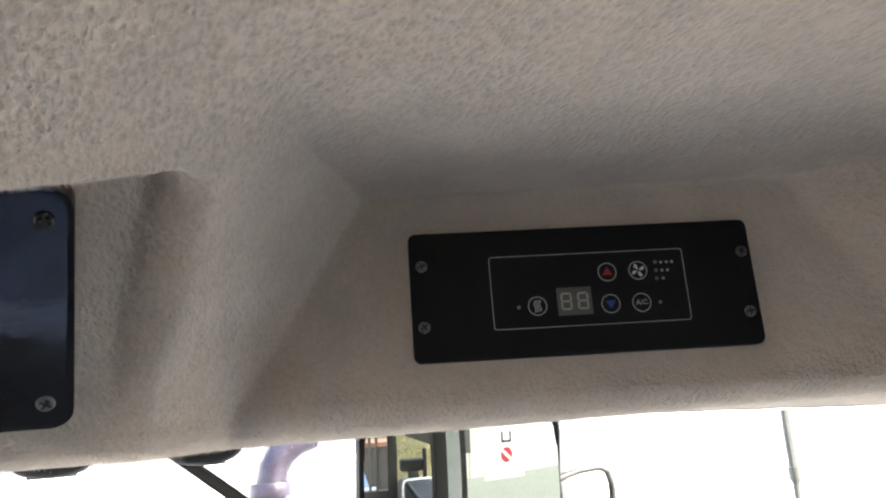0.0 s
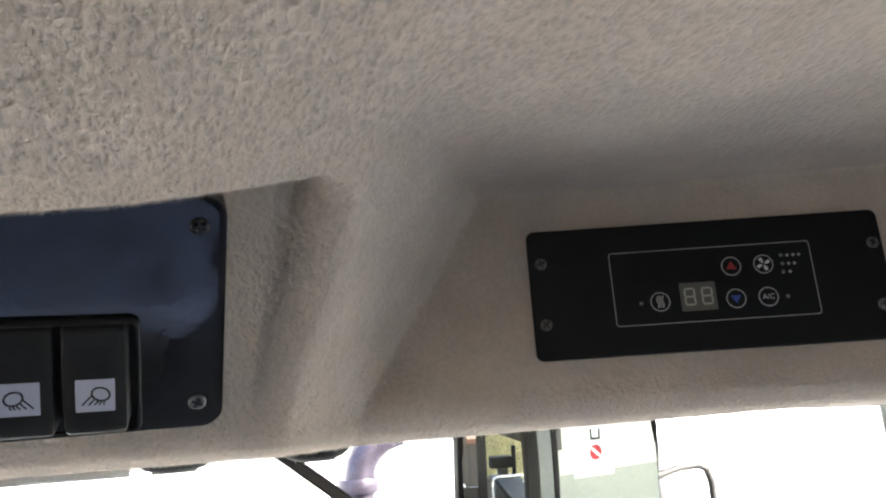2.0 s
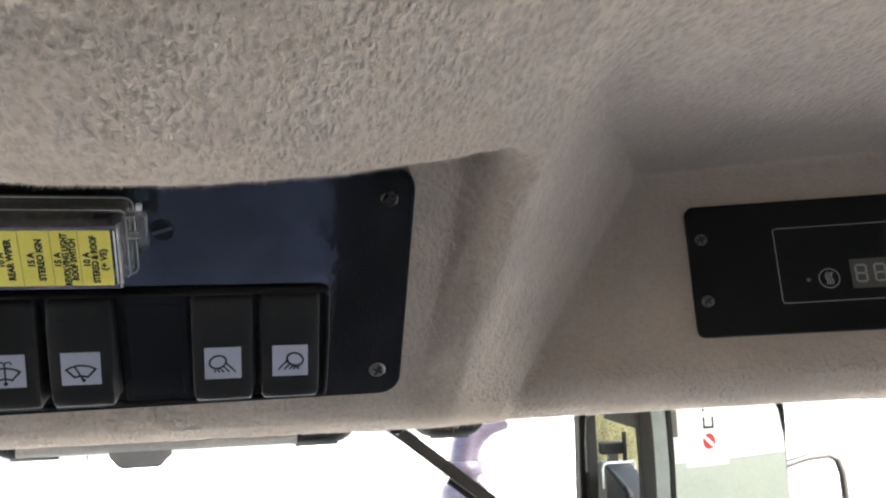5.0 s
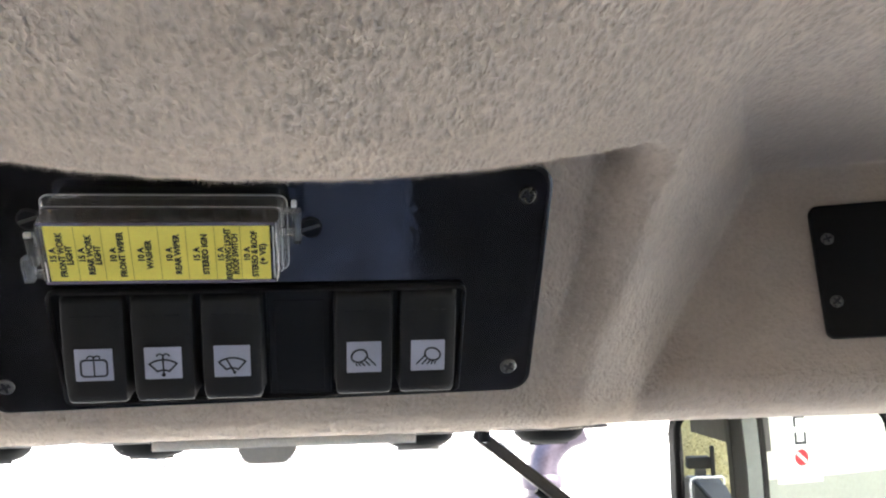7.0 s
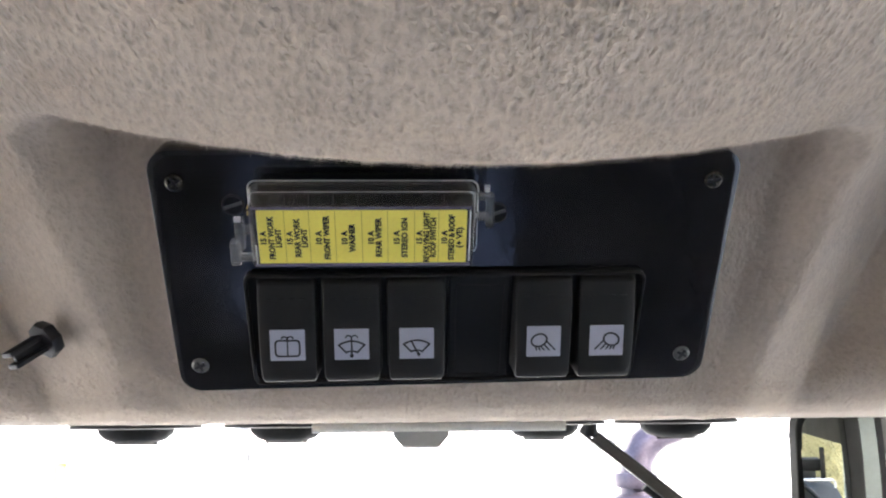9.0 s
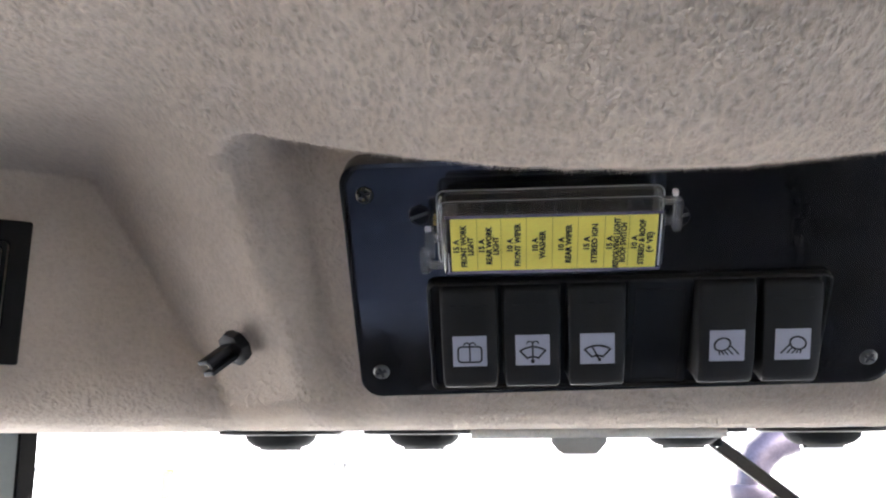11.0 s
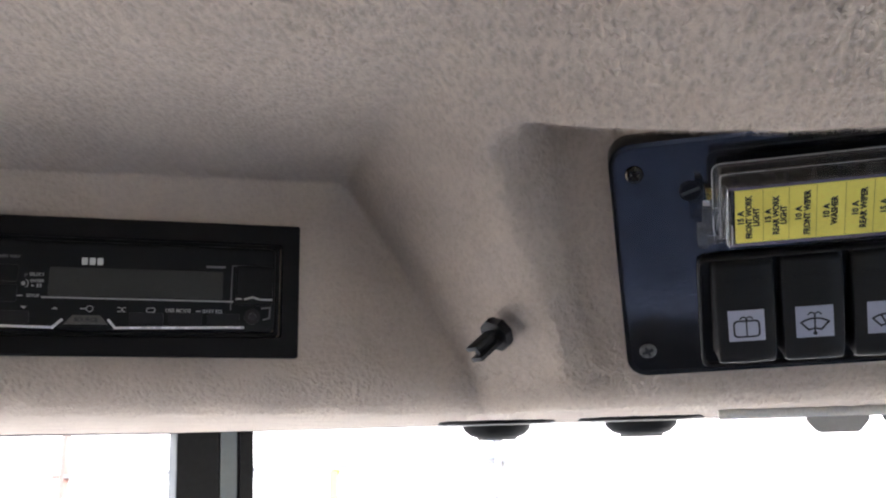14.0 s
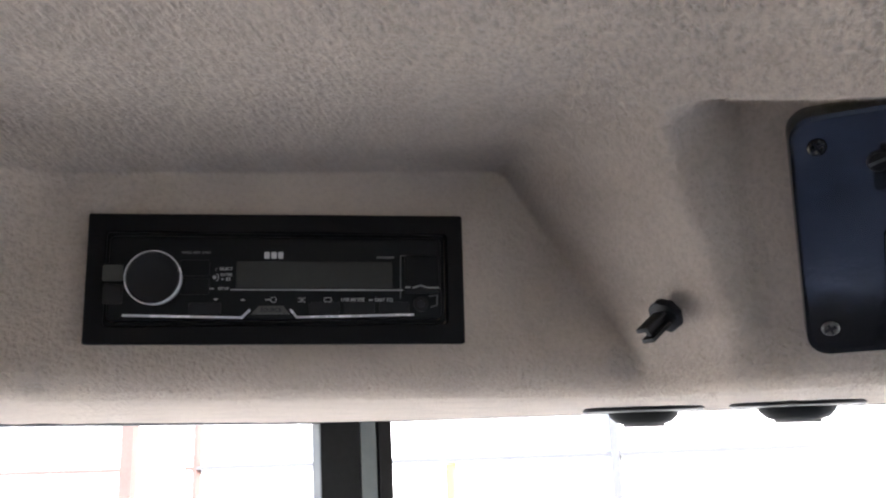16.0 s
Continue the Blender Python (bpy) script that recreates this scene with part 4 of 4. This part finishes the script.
part("cover_edge", box(FX - 0.0425, FX + 0.0425, LY0 - 0.0014, LY0 - 0.0003, FZ - 0.0002, FZ + 0.0003, 0.0001), EDGE_LILAC, fuses, "lilac-tinted moulded edge")
# White beads drawn where the cover's edges catch the light.
part("cover_bead", box(LX1 + 0.0010, LX1 + 0.00155, LY0 + 0.0006, LY1 - 0.0004, FZ - 0.0002, FZ + 0.0004, 0.0001), EDGE_WHITE, fuses, "white bead put in as an edge highlight")
part("cover_bead", box(LX0 - 0.0013, LX0 - 0.0009, LY0 - 0.0004, LY0 + 0.0080, FZ - 0.0002, FZ + 0.0004, 0.0001), EDGE_WHITE, fuses, "white bead put in as an edge highlight")
sheet = part("label_sheet", plate(LX1 - LX0, LY1 - LY0, 0.0005, FZ + 0.0002, FZ + 0.0004, 0.0001, (LX0 + LX1) / 2, (LY0 + LY1) / 2), YELLOW, fuses, "yellow printed circuit label")
RULES = (0.129, 0.246, 0.369, 0.496, 0.619, 0.748, 0.864)
LINES = ((0.027, "15 A", 0.0050), (0.064, "FRONT WORK", 0.0162), (0.098, "LIGHT", 0.0070), (0.152, "15 A", 0.0050), (0.188, "REAR WORK", 0.0146), (0.222, "LIGHT", 0.0070),
         (0.290, "10 A", 0.0050), (0.328, "FRONT WIPER", 0.0165), (0.413, "10 A", 0.0050), (0.449, "WASHER", 0.0108), (0.540, "10 A", 0.0050), (0.576, "REAR WIPER", 0.0148),
         (0.663, "15 A", 0.0050), (0.701, "STEREO IGN", 0.0150), (0.773, "15 A", 0.0050), (0.807, "REVOLVING LIGHT", 0.0190), (0.839, "ROOF SWITCH", 0.0150),
         (0.893, "10 A", 0.0050), (0.928, "STEREO & ROOF", 0.0172), (0.966, "(+ VE)", 0.0078))
for f in RULES:
    rx = LX0 + f * (LX1 - LX0)
    part("rule", stroke([(rx, LY0 + 0.0004), (rx, LY1 - 0.0004)], 0.00022, FZ + 0.0004, FZ + 0.00046), YELLOW_LINE, sheet)
for f, words, length in LINES:
    lettering(words, 0.00315, INK, sheet, LX0 + f * (LX1 - LX0), (LY0 + LY1) / 2 - 0.0004, FZ + 0.0005, 90, 0.00012, length=1.14 * length)
part("contact", box(-0.0836, -0.0812, 0.0335, 0.0372, 0.0, 0.0045, 0.0004), BRASS, fuses, "brass contact tongue")
clip = box(0.0140, 0.0172, 0.0335, 0.0475, 0.0125, 0.0180, 0.0008)
box(0.0085, 0.0145, 0.0452, 0.0474, 0.0120, 0.0165, 0.0005, clip)
box(0.0085, 0.0145, 0.0362, 0.0388, 0.0120, 0.0165, 0.0005, clip)
clip = part("clip", clip, SMOKE, fuses, "milky clear snap clip")
# White tip put in for the clip's glint.
part("clip_tip", box(0.0134, 0.0154, 0.0482, 0.0506, 0.0125, 0.0150, 0.0003), EDGE_WHITE, clip)
clip = box(-0.0890, -0.0850, 0.0172, 0.0275, 0.0125, 0.0180, 0.0008)
box(-0.0866, -0.0830, 0.0235, 0.0372, 0.0120, 0.0165, 0.0008, clip)
box(-0.0852, -0.0790, 0.0185, 0.0207, 0.0120, 0.0165, 0.0005, clip)
box(-0.0832, -0.0790, 0.0310, 0.0335, 0.0120, 0.0165, 0.0005, clip)
clip = part("clip", clip, SMOKE, fuses, "milky clear snap clip")
# A glint on this clip too, as a white tip.
part("clip_tip", box(-0.0864, -0.0838, 0.0362, 0.0382, 0.0150, 0.0168, 0.0003), EDGE_WHITE, clip)

# ---- car radio ----
radio = thing("car_radio", "black single-slot car radio in a plain black trim frame", "radio", matrix=RADIO_FACE @ Matrix.Translation((0.0002, -0.0010, 0.001)))
trim = frame_ring(0.2006, 0.0704, 0.0012, 0.1815, 0.0500, 0.002, -0.003, 0.0040, 0.0008, 0, 0)
for v in trim.verts:
    if abs(v.co.x) > 0.096 or abs(v.co.y) > 0.030:
        side, high = v.co.x / 0.1003, v.co.y / 0.0352
        v.co.y += 0.0002 - 0.0002 * side + 0.0002 * high + 0.0008 * side * high
part("trim_frame", trim, RADIO_BLACK, radio)
part("sleeve_lip", frame_ring(0.1813, 0.0498, 0.002, 0.1770, 0.0460, 0.003, -0.003, 0.0022, 0.0005, -0.0008, 0.0002), RUBBER, radio)
face = part("faceplate", plate(0.1765, 0.0455, 0.003, -0.004, 0.0046, 0.0012, -0.0008, 0.0002), SATIN_BLACK, radio)
part("display", plate(0.0838, 0.0148, 0.0008, 0.0047, 0.0051, 0.0002, 0.0182, 0.0018), LCD, radio, "dark grey unlit display")
KX, KY = -0.0646, -0.0010
knob = part("knob", lathe([(0.0135, 0.0047), (0.0135, 0.014), (0.0128, 0.0152), (0.0122, 0.0150), (0.0, 0.0147)], KX, KY, 40), BLACK_PLASTIC, radio, "black volume knob")
part("knob_ring", lathe([(0.0140, 0.0100), (0.0143, 0.0140), (0.0141, 0.0152), (0.0137, 0.0153), (0.0136, 0.0150), (0.0136, 0.0100)], KX, KY, 48), SILVER, knob, "chrome knob ring")
part("side_button", plate(0.0100, 0.0085, 0.001, 0.0047, 0.0058, 0.0004, -0.0865, 0.0028), LCD_LIGHT, radio, "grey side button")
part("side_button", plate(0.0098, 0.0105, 0.001, 0.0047, 0.0056, 0.0004, -0.0860, -0.0085), ROCKER_GREY, radio)
part("side_button", plate(0.0150, 0.0085, 0.001, 0.0047, 0.0055, 0.0004, -0.0450, 0.0055), SATIN_BLACK, radio)
part("side_button", plate(0.0150, 0.0085, 0.001, 0.0047, 0.0055, 0.0004, -0.0450, -0.0045), SATIN_BLACK, radio)
part("trim_line", stroke([(-0.0802, -0.0196), (-0.0204, -0.0212), (-0.0165, -0.0174)], 0.0012, 0.0047, 0.0056), SILVER, radio, "silver trim line")
part("trim_line", stroke([(0.0053, -0.0174), (0.0085, -0.0212), (0.0712, -0.0202)], 0.0012, 0.0047, 0.0056), SILVER, radio)
part("display_edge", stroke([(-0.0262, -0.0062), (0.0655, -0.0066)], 0.0007, 0.0047, 0.0053), PRINT_GREY, radio)
part("display_edge", stroke([(0.0700, 0.0128), (0.0648, 0.0126), (0.0645, -0.0108)], 0.0006, 0.0047, 0.0053), PRINT_DIM, radio)
for k in range(6):
    kx = -0.0395 + 0.0187 * k if k < 1 else -0.0340 + 0.0190 * k
    if abs(kx + 0.005) > 0.012:
        part("preset_button", plate(0.0165, 0.0062, 0.0008, 0.0047, 0.0054, 0.0003, kx, -0.0162), BLACK_PLASTIC, radio)
src = part("source_button", polygon([(-0.0154, -0.0194), (0.0048, -0.0194), (0.0012, -0.0150), (-0.0116, -0.0150)], 0.0047, 0.0058), LCD_LIGHT, radio, "grey trapezoid source button")
lettering("SOURCE", 0.0029, INK, src, -0.0052, -0.0173, 0.0059, bold=0.00008)
logo = bmesh.new()
for k, lx in enumerate((-0.0078, -0.0041, -0.0005)):
    plate(0.0028, 0.0037, 0.0006, 0.0047, 0.0050, 0.0001, lx, 0.0126, logo)
part("maker_mark", logo, PRINT_WHITE, radio, "three pale grey bars")
part("model_mark", plate(0.0098, 0.0012, 0.0002, 0.0047, 0.0049, 0.0001, 0.0563, 0.0117), PRINT_DIM, radio, "small grey bar")
for words, size, x, y, mt in (("SELECT", 0.0021, -0.0291, 0.0051, PRINT_GREY), ("ENTER", 0.0021, -0.0288, 0.0018, PRINT_GREY), ("SETUP", 0.0021, -0.0302, -0.0056, PRINT_GREY), ("WMA MP3 WAV", 0.0021, -0.0447, 0.0138, PRINT_DIM), ("USB MODE", 0.0026, 0.0383, -0.0119, PRINT_GREY), ("EASY EQ", 0.0026, 0.0553, -0.0120, PRINT_GREY)):
    lettering(words, size, mt, radio, x, y, 0.0050, bold=0.00006)
part("symbol", polygon([(-0.0313, -0.0012), (-0.0313, 0.0002), (-0.0300, -0.0005)], 0.0047, 0.0049, stroke([(-0.0285, -0.0011), (-0.0285, 0.0002)], 0.0007, 0.0047, 0.0049, stroke([(-0.0272, -0.0011), (-0.0272, 0.0002)], 0.0007, 0.0047, 0.0049))), PRINT_GREY, radio)
part("symbol", lathe([(0.0010, 0.0047), (0.0010, 0.0050)], -0.0350, 0.0005, 12, stroke(arc(-0.0350, 0.0005, 0.0022, -60, 60, 8), 0.0004, 0.0047, 0.0049)), PRINT_GREY, radio)
part("symbol", stroke([(-0.0345, 0.0040), (-0.0345, 0.0051), (-0.0334, 0.0051)], 0.0004, 0.0047, 0.0049), PRINT_DIM, radio)
part("symbol", polygon([(-0.0355, -0.0108), (-0.0340, -0.0121), (-0.0325, -0.0108)], 0.0047, 0.0049), PRINT_GREY, radio)
part("symbol", polygon([(-0.0215, -0.0121), (-0.0185, -0.0121), (-0.0200, -0.0108)], 0.0047, 0.0049), PRINT_GREY, radio)
part("symbol", stroke(circle(0.0015, -0.0040, -0.0116, 14), 0.0004, 0.0047, 0.0049, stroke([(-0.0082, -0.0116), (-0.0060, -0.0116)], 0.0006, 0.0047, 0.0049), True), PRINT_GREY, radio)
part("symbol", stroke([(0.0090, -0.0108), (0.0105, -0.0108), (0.0118, -0.0128), (0.0128, -0.0128)], 0.0004, 0.0047, 0.0049, stroke([(0.0090, -0.0128), (0.0105, -0.0128), (0.0118, -0.0108), (0.0128, -0.0108)], 0.0004, 0.0047, 0.0049)), PRINT_GREY, radio)
part("symbol", stroke(outline(0.0040, 0.0022, 0.001, 0.0249, -0.0118, 3), 0.0004, 0.0047, 0.0049, None, True), PRINT_GREY, radio)
part("setup_dash", stroke([(-0.0372, -0.0056), (-0.0352, -0.0056)], 0.0006, 0.0047, 0.0049), PRINT_GREY, radio)
part("easy_dash", stroke([(0.0472, -0.0120), (0.0490, -0.0120)], 0.0006, 0.0047, 0.0049), PRINT_GREY, radio)
part("socket_flap", plate(0.0190, 0.0215, 0.0015, 0.0047, 0.0062, 0.0006, 0.0765, 0.0022), SATIN_BLACK, radio, "black socket flap")
# Shine on the flap, drawn as pale grey strokes.
part("flap_shine_bar", stroke([(0.0672, -0.0052), (0.0695, -0.0052)], 0.0009, 0.0063, 0.0066, stroke([(0.0715, -0.0054), (0.0755, -0.0042), (0.0795, -0.0054)], 0.0010, 0.0063, 0.0066, stroke([(0.0805, -0.0054), (0.0855, -0.0054)], 0.0010, 0.0063, 0.0066))), PRINT_GREY, radio)
part("aux_jack", lathe([(0.0042, 0.0047), (0.0042, 0.0060), (0.0034, 0.0063), (0.0020, 0.0063), (0.0019, 0.0030)], 0.0757, -0.0144, 24), ROCKER_GREY, radio, "round auxiliary socket")
part("aux_hole", lathe([(0.0019, 0.0050), (0.0019, 0.0060)], 0.0757, -0.0144, 16), INK, radio)
part("socket_bracket", stroke([(0.0805, -0.0100), (0.0850, -0.0094), (0.0846, -0.0150), (0.0815, -0.0160)], 0.0007, 0.0047, 0.0058), PRINT_DIM, radio)

# ---- plastic stub on the felt flank ----
stub_m = Matrix.Translation((-0.1995, 0.4375, 1.4135)) @ seat_frame((0, 0, 0), (-0.50, -0.64, -0.58))
stub = thing("plastic_plug", "dark brown plastic push-in plug stuck in the felt", "plug", matrix=stub_m @ Matrix.Scale(1.0, 4))
part("flange", rings(bmesh.new(), [[(x, y, z) for x, y in circle(r, 0, 0, 8)] for r, z in ((0.0085, -0.002), (0.0095, 0.001), (0.0088, 0.0035), (0.0060, 0.0042))]), BLACK_PLASTIC, stub)
stem = bmesh.new()
box(-0.0040, 0.0040, -0.0042, -0.0018, 0.004, 0.0205, 0.0006, stem)
box(-0.0040, 0.0040, 0.0018, 0.0042, 0.004, 0.0205, 0.0006, stem)
box(-0.0012, 0.0012, -0.0019, 0.0019, 0.004, 0.018, 0, stem)
part("stem", stem, BLACK_PLASTIC, stub)

# ---- air vents under the rim ----
vent = thing("air_vent", "round black air outlet in the felt underside", "air vent", "air vents along the screen", matrix=Matrix.Translation((-0.256, 0.755, 1.3714)) @ pose(0, 0, 0, 180, 0, 0))
part("flange", lathe([(0.050, -0.0022), (0.053, -0.0004), (0.053, 0.0012), (0.051, 0.0020), (0.031, 0.0024)], n=40), BLACK_PLASTIC, vent)
part("dome", lathe([(0.0310, 0.0020), (0.0295, 0.0062), (0.024, 0.0110), (0.014, 0.0142), (0.0, 0.0152)], n=36), RUBBER, vent)
for a in range(-1, 2):
    l = math.sqrt(0.018 ** 2 - (0.011 * a) ** 2)
    part("louvre", box(-l, l, 0.011 * a - 0.0007, 0.011 * a + 0.0007, 0.004, 0.0152 - 0.0022 * abs(a)), BLACK_PLASTIC, vent)
for x in (-0.130, 0.092, 0.209):
    copy_thing(vent, Matrix.Translation((x, 0.755, 1.3714)) @ pose(0, 0, 0, 180, 0, 37 * x))

# ---- roller blind ----
blind = thing("roller_blind", "rolled grey fabric sun blind with a pull tab", "sun blind")
part("bar", tube([(-0.086, 0.5415, 1.3705), (0.066, 0.5415, 1.3705)], 0.0034, 12, flat=1.0), GREY_BLIND, blind)
tab = polygon([(-0.038, 0.0), (-0.0045, 0.0), (-0.0045, -0.003), (-0.0095, -0.0085), (-0.0115, -0.0098), (-0.0310, -0.0098), (-0.0335, -0.0085), (-0.038, -0.003)], -0.0015, 0.0015)
bmesh.ops.transform(tab, matrix=Matrix.Translation((0, 0.5415, 1.3682)) @ pose(0, 0, 0, 90, 0, 0), verts=tab.verts)
part("pull_tab", tab, TAB_GREY, blind, "grey plastic pull tab")

# ---- driver's seat, mirrored in the glossy panel ----
seat = thing("driver_seat", "blue-grey cloth driver's seat on a dark base", "seat")
part("base", box(-0.25, 0.08, -0.34, 0.06, 0.001, 0.42, 0.02), DARK_TRIM, seat)


def cushion(w, d, h, r):
    bm = bmesh.new()
    loops = []
    for f, z in ((0.90, 0), (1.0, 0.25), (1.0, 0.7), (0.93, 0.93), (0.80, 1.0), (0.4, 1.0)):
        loops.append([(x, y, z * h - (0.012 * (1 - (2 * x / w) ** 2) if z == 1.0 else 0)) for x, y in outline(w * f, d * f, r * f, 0, 0, 6)])
    return rings(bm, loops)


part("seat_cushion", cushion(0.50, 0.46, 0.13, 0.06), BLUE_CLOTH, seat, matrix=pose(-0.085, -0.150, 0.421))
part("backrest", cushion(0.46, 0.52, 0.12, 0.09), BLUE_CLOTH, seat, matrix=pose(-0.085, -0.37, 0.82, 78, 0, 0))

# ---- yard behind, as the mirror shows it ----
yard = thing("yard_wall", "pale plastered yard wall with a grey-green dado", "wall")
part("upper_wall", box(1.80, 9.0, -3.9, -3.502, 0.445, 3.4), WALL_PALE, yard, smooth=False)
part("dado", box(1.80, 9.0, -3.9, -3.49, -0.999, 0.442), WALL_GREEN, yard, "grey-green painted dado", smooth=False)
part("joint_line", box(2.08, 2.11, -3.51, -3.494, 0.4425, 3.3), WALL_GREEN, yard, smooth=False)
banner = thing("banner", "white hanging banner with dark bars and a red disc", "banner")
part("sheet", box(2.36, 3.13, -3.487, -3.480, 0.38, 2.6), BANNER, banner, smooth=False)
disc = bmesh.new()
lathe([(0.115, 0.0), (0.115, 0.004)], 0, 0, 32, disc)
bmesh.ops.transform(disc, matrix=Matrix.Translation((2.77, -3.479, 0.73)) @ pose(0, 0, 0, -90, 0, 0), verts=disc.verts)
part("disc", disc, RED, banner, "red disc mark")
part("disc_bar", box(-0.10, 0.10, 0, 0.003, -0.022, 0.022), BANNER, banner, matrix=Matrix.Translation((2.77, -3.4745, 0.73)) @ pose(0, 0, 0, 0, 40, 0))
for x0, x1, z0, z1 in [(a + 0.15, b + 0.15, c - 0.13, d - 0.13) for a, b, c, d in ((2.52, 2.56, 1.04, 1.21), (2.56, 2.68, 1.04, 1.08), (2.68, 2.72, 1.04, 1.21), (2.52, 2.56, 1.28, 1.44), (2.56, 2.72, 1.40, 1.44), (2.56, 2.72, 1.50, 1.54), (2.56, 2.68, 1.60, 1.64))]:
    part("print_bar", box(x0, x1, -3.479, -3.4765, z0, z1), DARK_TRIM, banner, smooth=False)

# autumn hedge behind the cab
hv, hf = [], []
for _ in range(22000):
    x, z = rng.uniform(-3.5, 3.2), rng.uniform(-0.9, 2.9)
    if z > 2.3 + 0.5 * math.sin(1.7 * x) + rng.normal(0, 0.2):
        continue
    p = np.array([x, -8.5 + rng.normal(0, 0.35), z])
    a, c = rng.normal(0, 1, 3), rng.normal(0, 1, 3)
    a *= rng.uniform(0.03, 0.055) / np.linalg.norm(a)
    c *= rng.uniform(0.02, 0.04) / np.linalg.norm(c)
    k = len(hv)
    hv.extend([tuple(p - a), tuple(p + c), tuple(p + a), tuple(p - c)])
    hf.append((k, k + 1, k + 2, k + 3))
for x0 in np.arange(-3.5, 3.2, 0.5):
    k, top = len(hv), 2.0 + 0.45 * math.sin(1.7 * x0)
    hv.extend([(x0, -8.9, -0.95), (x0 + 0.5, -8.9, -0.95), (x0 + 0.5, -8.9, top), (x0, -8.9, top)])
    hf.append((k, k + 1, k + 2, k + 3))
hm = bpy.data.meshes.new("hedge")
hm.from_pydata(hv, [], hf)
hm.materials.append(HEDGE)
tagged(new("hedge", hm), "yellow-green autumn hedge behind the yard", "hedge", kind="stuff")

# low shed between the cab and the hedge
shed = thing("shed", "low grey-brown boarded shed with a rusty roof edge", "shed", matrix=pose(0, 0, -1.0))
part("wall", box(-0.6, 1.16, -7.2, -6.0, 0.001, 1.80), SHED_BOARD, shed, smooth=False)
part("roof", box(-0.68, 1.22, -7.3, -5.9, 1.802, 1.90, 0.01), RUST, shed, "rusty red-brown roof", smooth=False)
for k in range(9):
    part("batten", box(-0.56 + 0.2 * k, -0.52 + 0.2 * k, -5.998, -5.97, 0.002, 1.78), DARK_TRIM, shed, smooth=False)
# Sheet and block are added for unidentified blue and white patches in the mirror.
leaf = bmesh.new()
polygon([(0.44, 0.0), (0.66, 0.42), (0.62, 0.95), (0.44, 1.62)], -0.012, 0.012, leaf)
panel = thing("blue_patch_sheet", "pale blue sheet added for an unidentified blue patch", "panel", matrix=Matrix.Translation((0, -5.82, -0.999)) @ pose(0, 0, 0, 86, 0, 0))
part("sheet", leaf, PALE_BLUE, panel, smooth=False)
block = thing("white_patch_block", "white block added for an unidentified white patch", "block", matrix=pose(0, 0, -0.999))
part("body", box(0.50, 0.76, -5.7, -5.4, 0.0, 1.03, 0.03), CLADDING, block)

# rear wheel and mudguard beside the cab, seen in the mirror
WX0, WX1, WY, WZ, WR = 0.76, 0.93, -1.25, -0.20, 0.80
wheel = thing("tractor_wheel", "large black tractor tyre on a pale steel rim", "wheel")
tyre = bmesh.new()
wc, hw = (WX0 + WX1) / 2, (WX1 - WX0) / 2
sect = [(WR * 0.58, -0.7), (WR * 0.72, -1.0), (WR * 0.93, -0.96), (WR * 0.97, -0.6), (WR * 0.975, 0.6), (WR * 0.93, 0.96), (WR * 0.72, 1.0), (WR * 0.58, 0.7)]
hoops = [[(wc + w * hw, WY + r * math.cos(2 * math.pi * k / 40), WZ + r * math.sin(2 * math.pi * k / 40)) for k in range(40)] for r, w in sect]
rings(tyre, hoops + [hoops[0]], False, False)
part("tyre", tyre, RUBBER, wheel)
disc_m = Matrix.Translation((wc, WY, WZ)) @ pose(0, 0, 0, 0, 90, 0)
hub = lathe([(WR * 0.58, -0.12), (WR * 0.58, 0.12), (WR * 0.5, 0.06), (WR * 0.2, 0.02), (WR * 0.15, 0.10), (0.0, 0.10)], n=32)
part("rim", hub, PILLAR_GREY, wheel, matrix=disc_m)
for k in range(22):
    lug = box(-0.02, 0.02, -hw * 0.98, 0.0, 0.0, 0.035, 0.006)
    a = 2 * math.pi * (k + 0.5) / 22
    side = 1 if k % 2 else -1
    turn = Matrix.Translation((wc, WY, WZ)) @ Matrix.Rotation(a, 4, "X") @ Matrix.Translation((0, 0, WR * 0.965)) @ pose(0, 0, 0, 0, 0, 90 if side > 0 else -90) @ pose(0, 0, 0, 0, 0, 25 * side)
    part("lug", lug, RUBBER, wheel, matrix=turn)
guard = thing("mudguard", "dark grey curved rear mudguard with a bright edge", "mudguard")
arch = bmesh.new()
loops = []
for k in range(15):
    a = radians(15 + 150 * k / 14)
    c, s_ = math.cos(a), math.sin(a)
    p = lambda x, r: (x, WY + (r + 0.06) * c, WZ + r * s_ + 0.12)
    loops.append([p(0.742, 1.00), p(0.95, 1.00), p(0.962, 0.985), p(0.962, 0.93), p(0.952, 0.93), p(0.945, 0.985), p(0.742, 0.985)])
rings(arch, loops)
part("shell", arch, CAB_TRIM, guard)
part("hand_rail", tube([(0.712, -1.05, 0.78), (0.708, -1.05, 0.91), (0.716, -1.05, 0.945), (0.745, -1.05, 0.957), (0.93, -1.05, 0.957), (0.945, -1.06, 0.940), (0.945, -1.06, 0.86)], 0.0085, 10), SILVER, guard, "bright silver hand rail")
lamp = thing("work_lamp", "black rear work lamp on a bracket on the mudguard", "lamp")
part("housing", box(0.72, 0.90, -1.34, -1.22, 0.985, 1.068, 0.012), RUBBER, lamp)
part("bracket", box(0.886, 0.916, -1.21, -1.18, 0.925, 1.15, 0.004), RUBBER, lamp)
part("foot", box(0.78, 0.86, -1.30, -1.24, 0.90, 0.984, 0.004), DARK_TRIM, lamp)
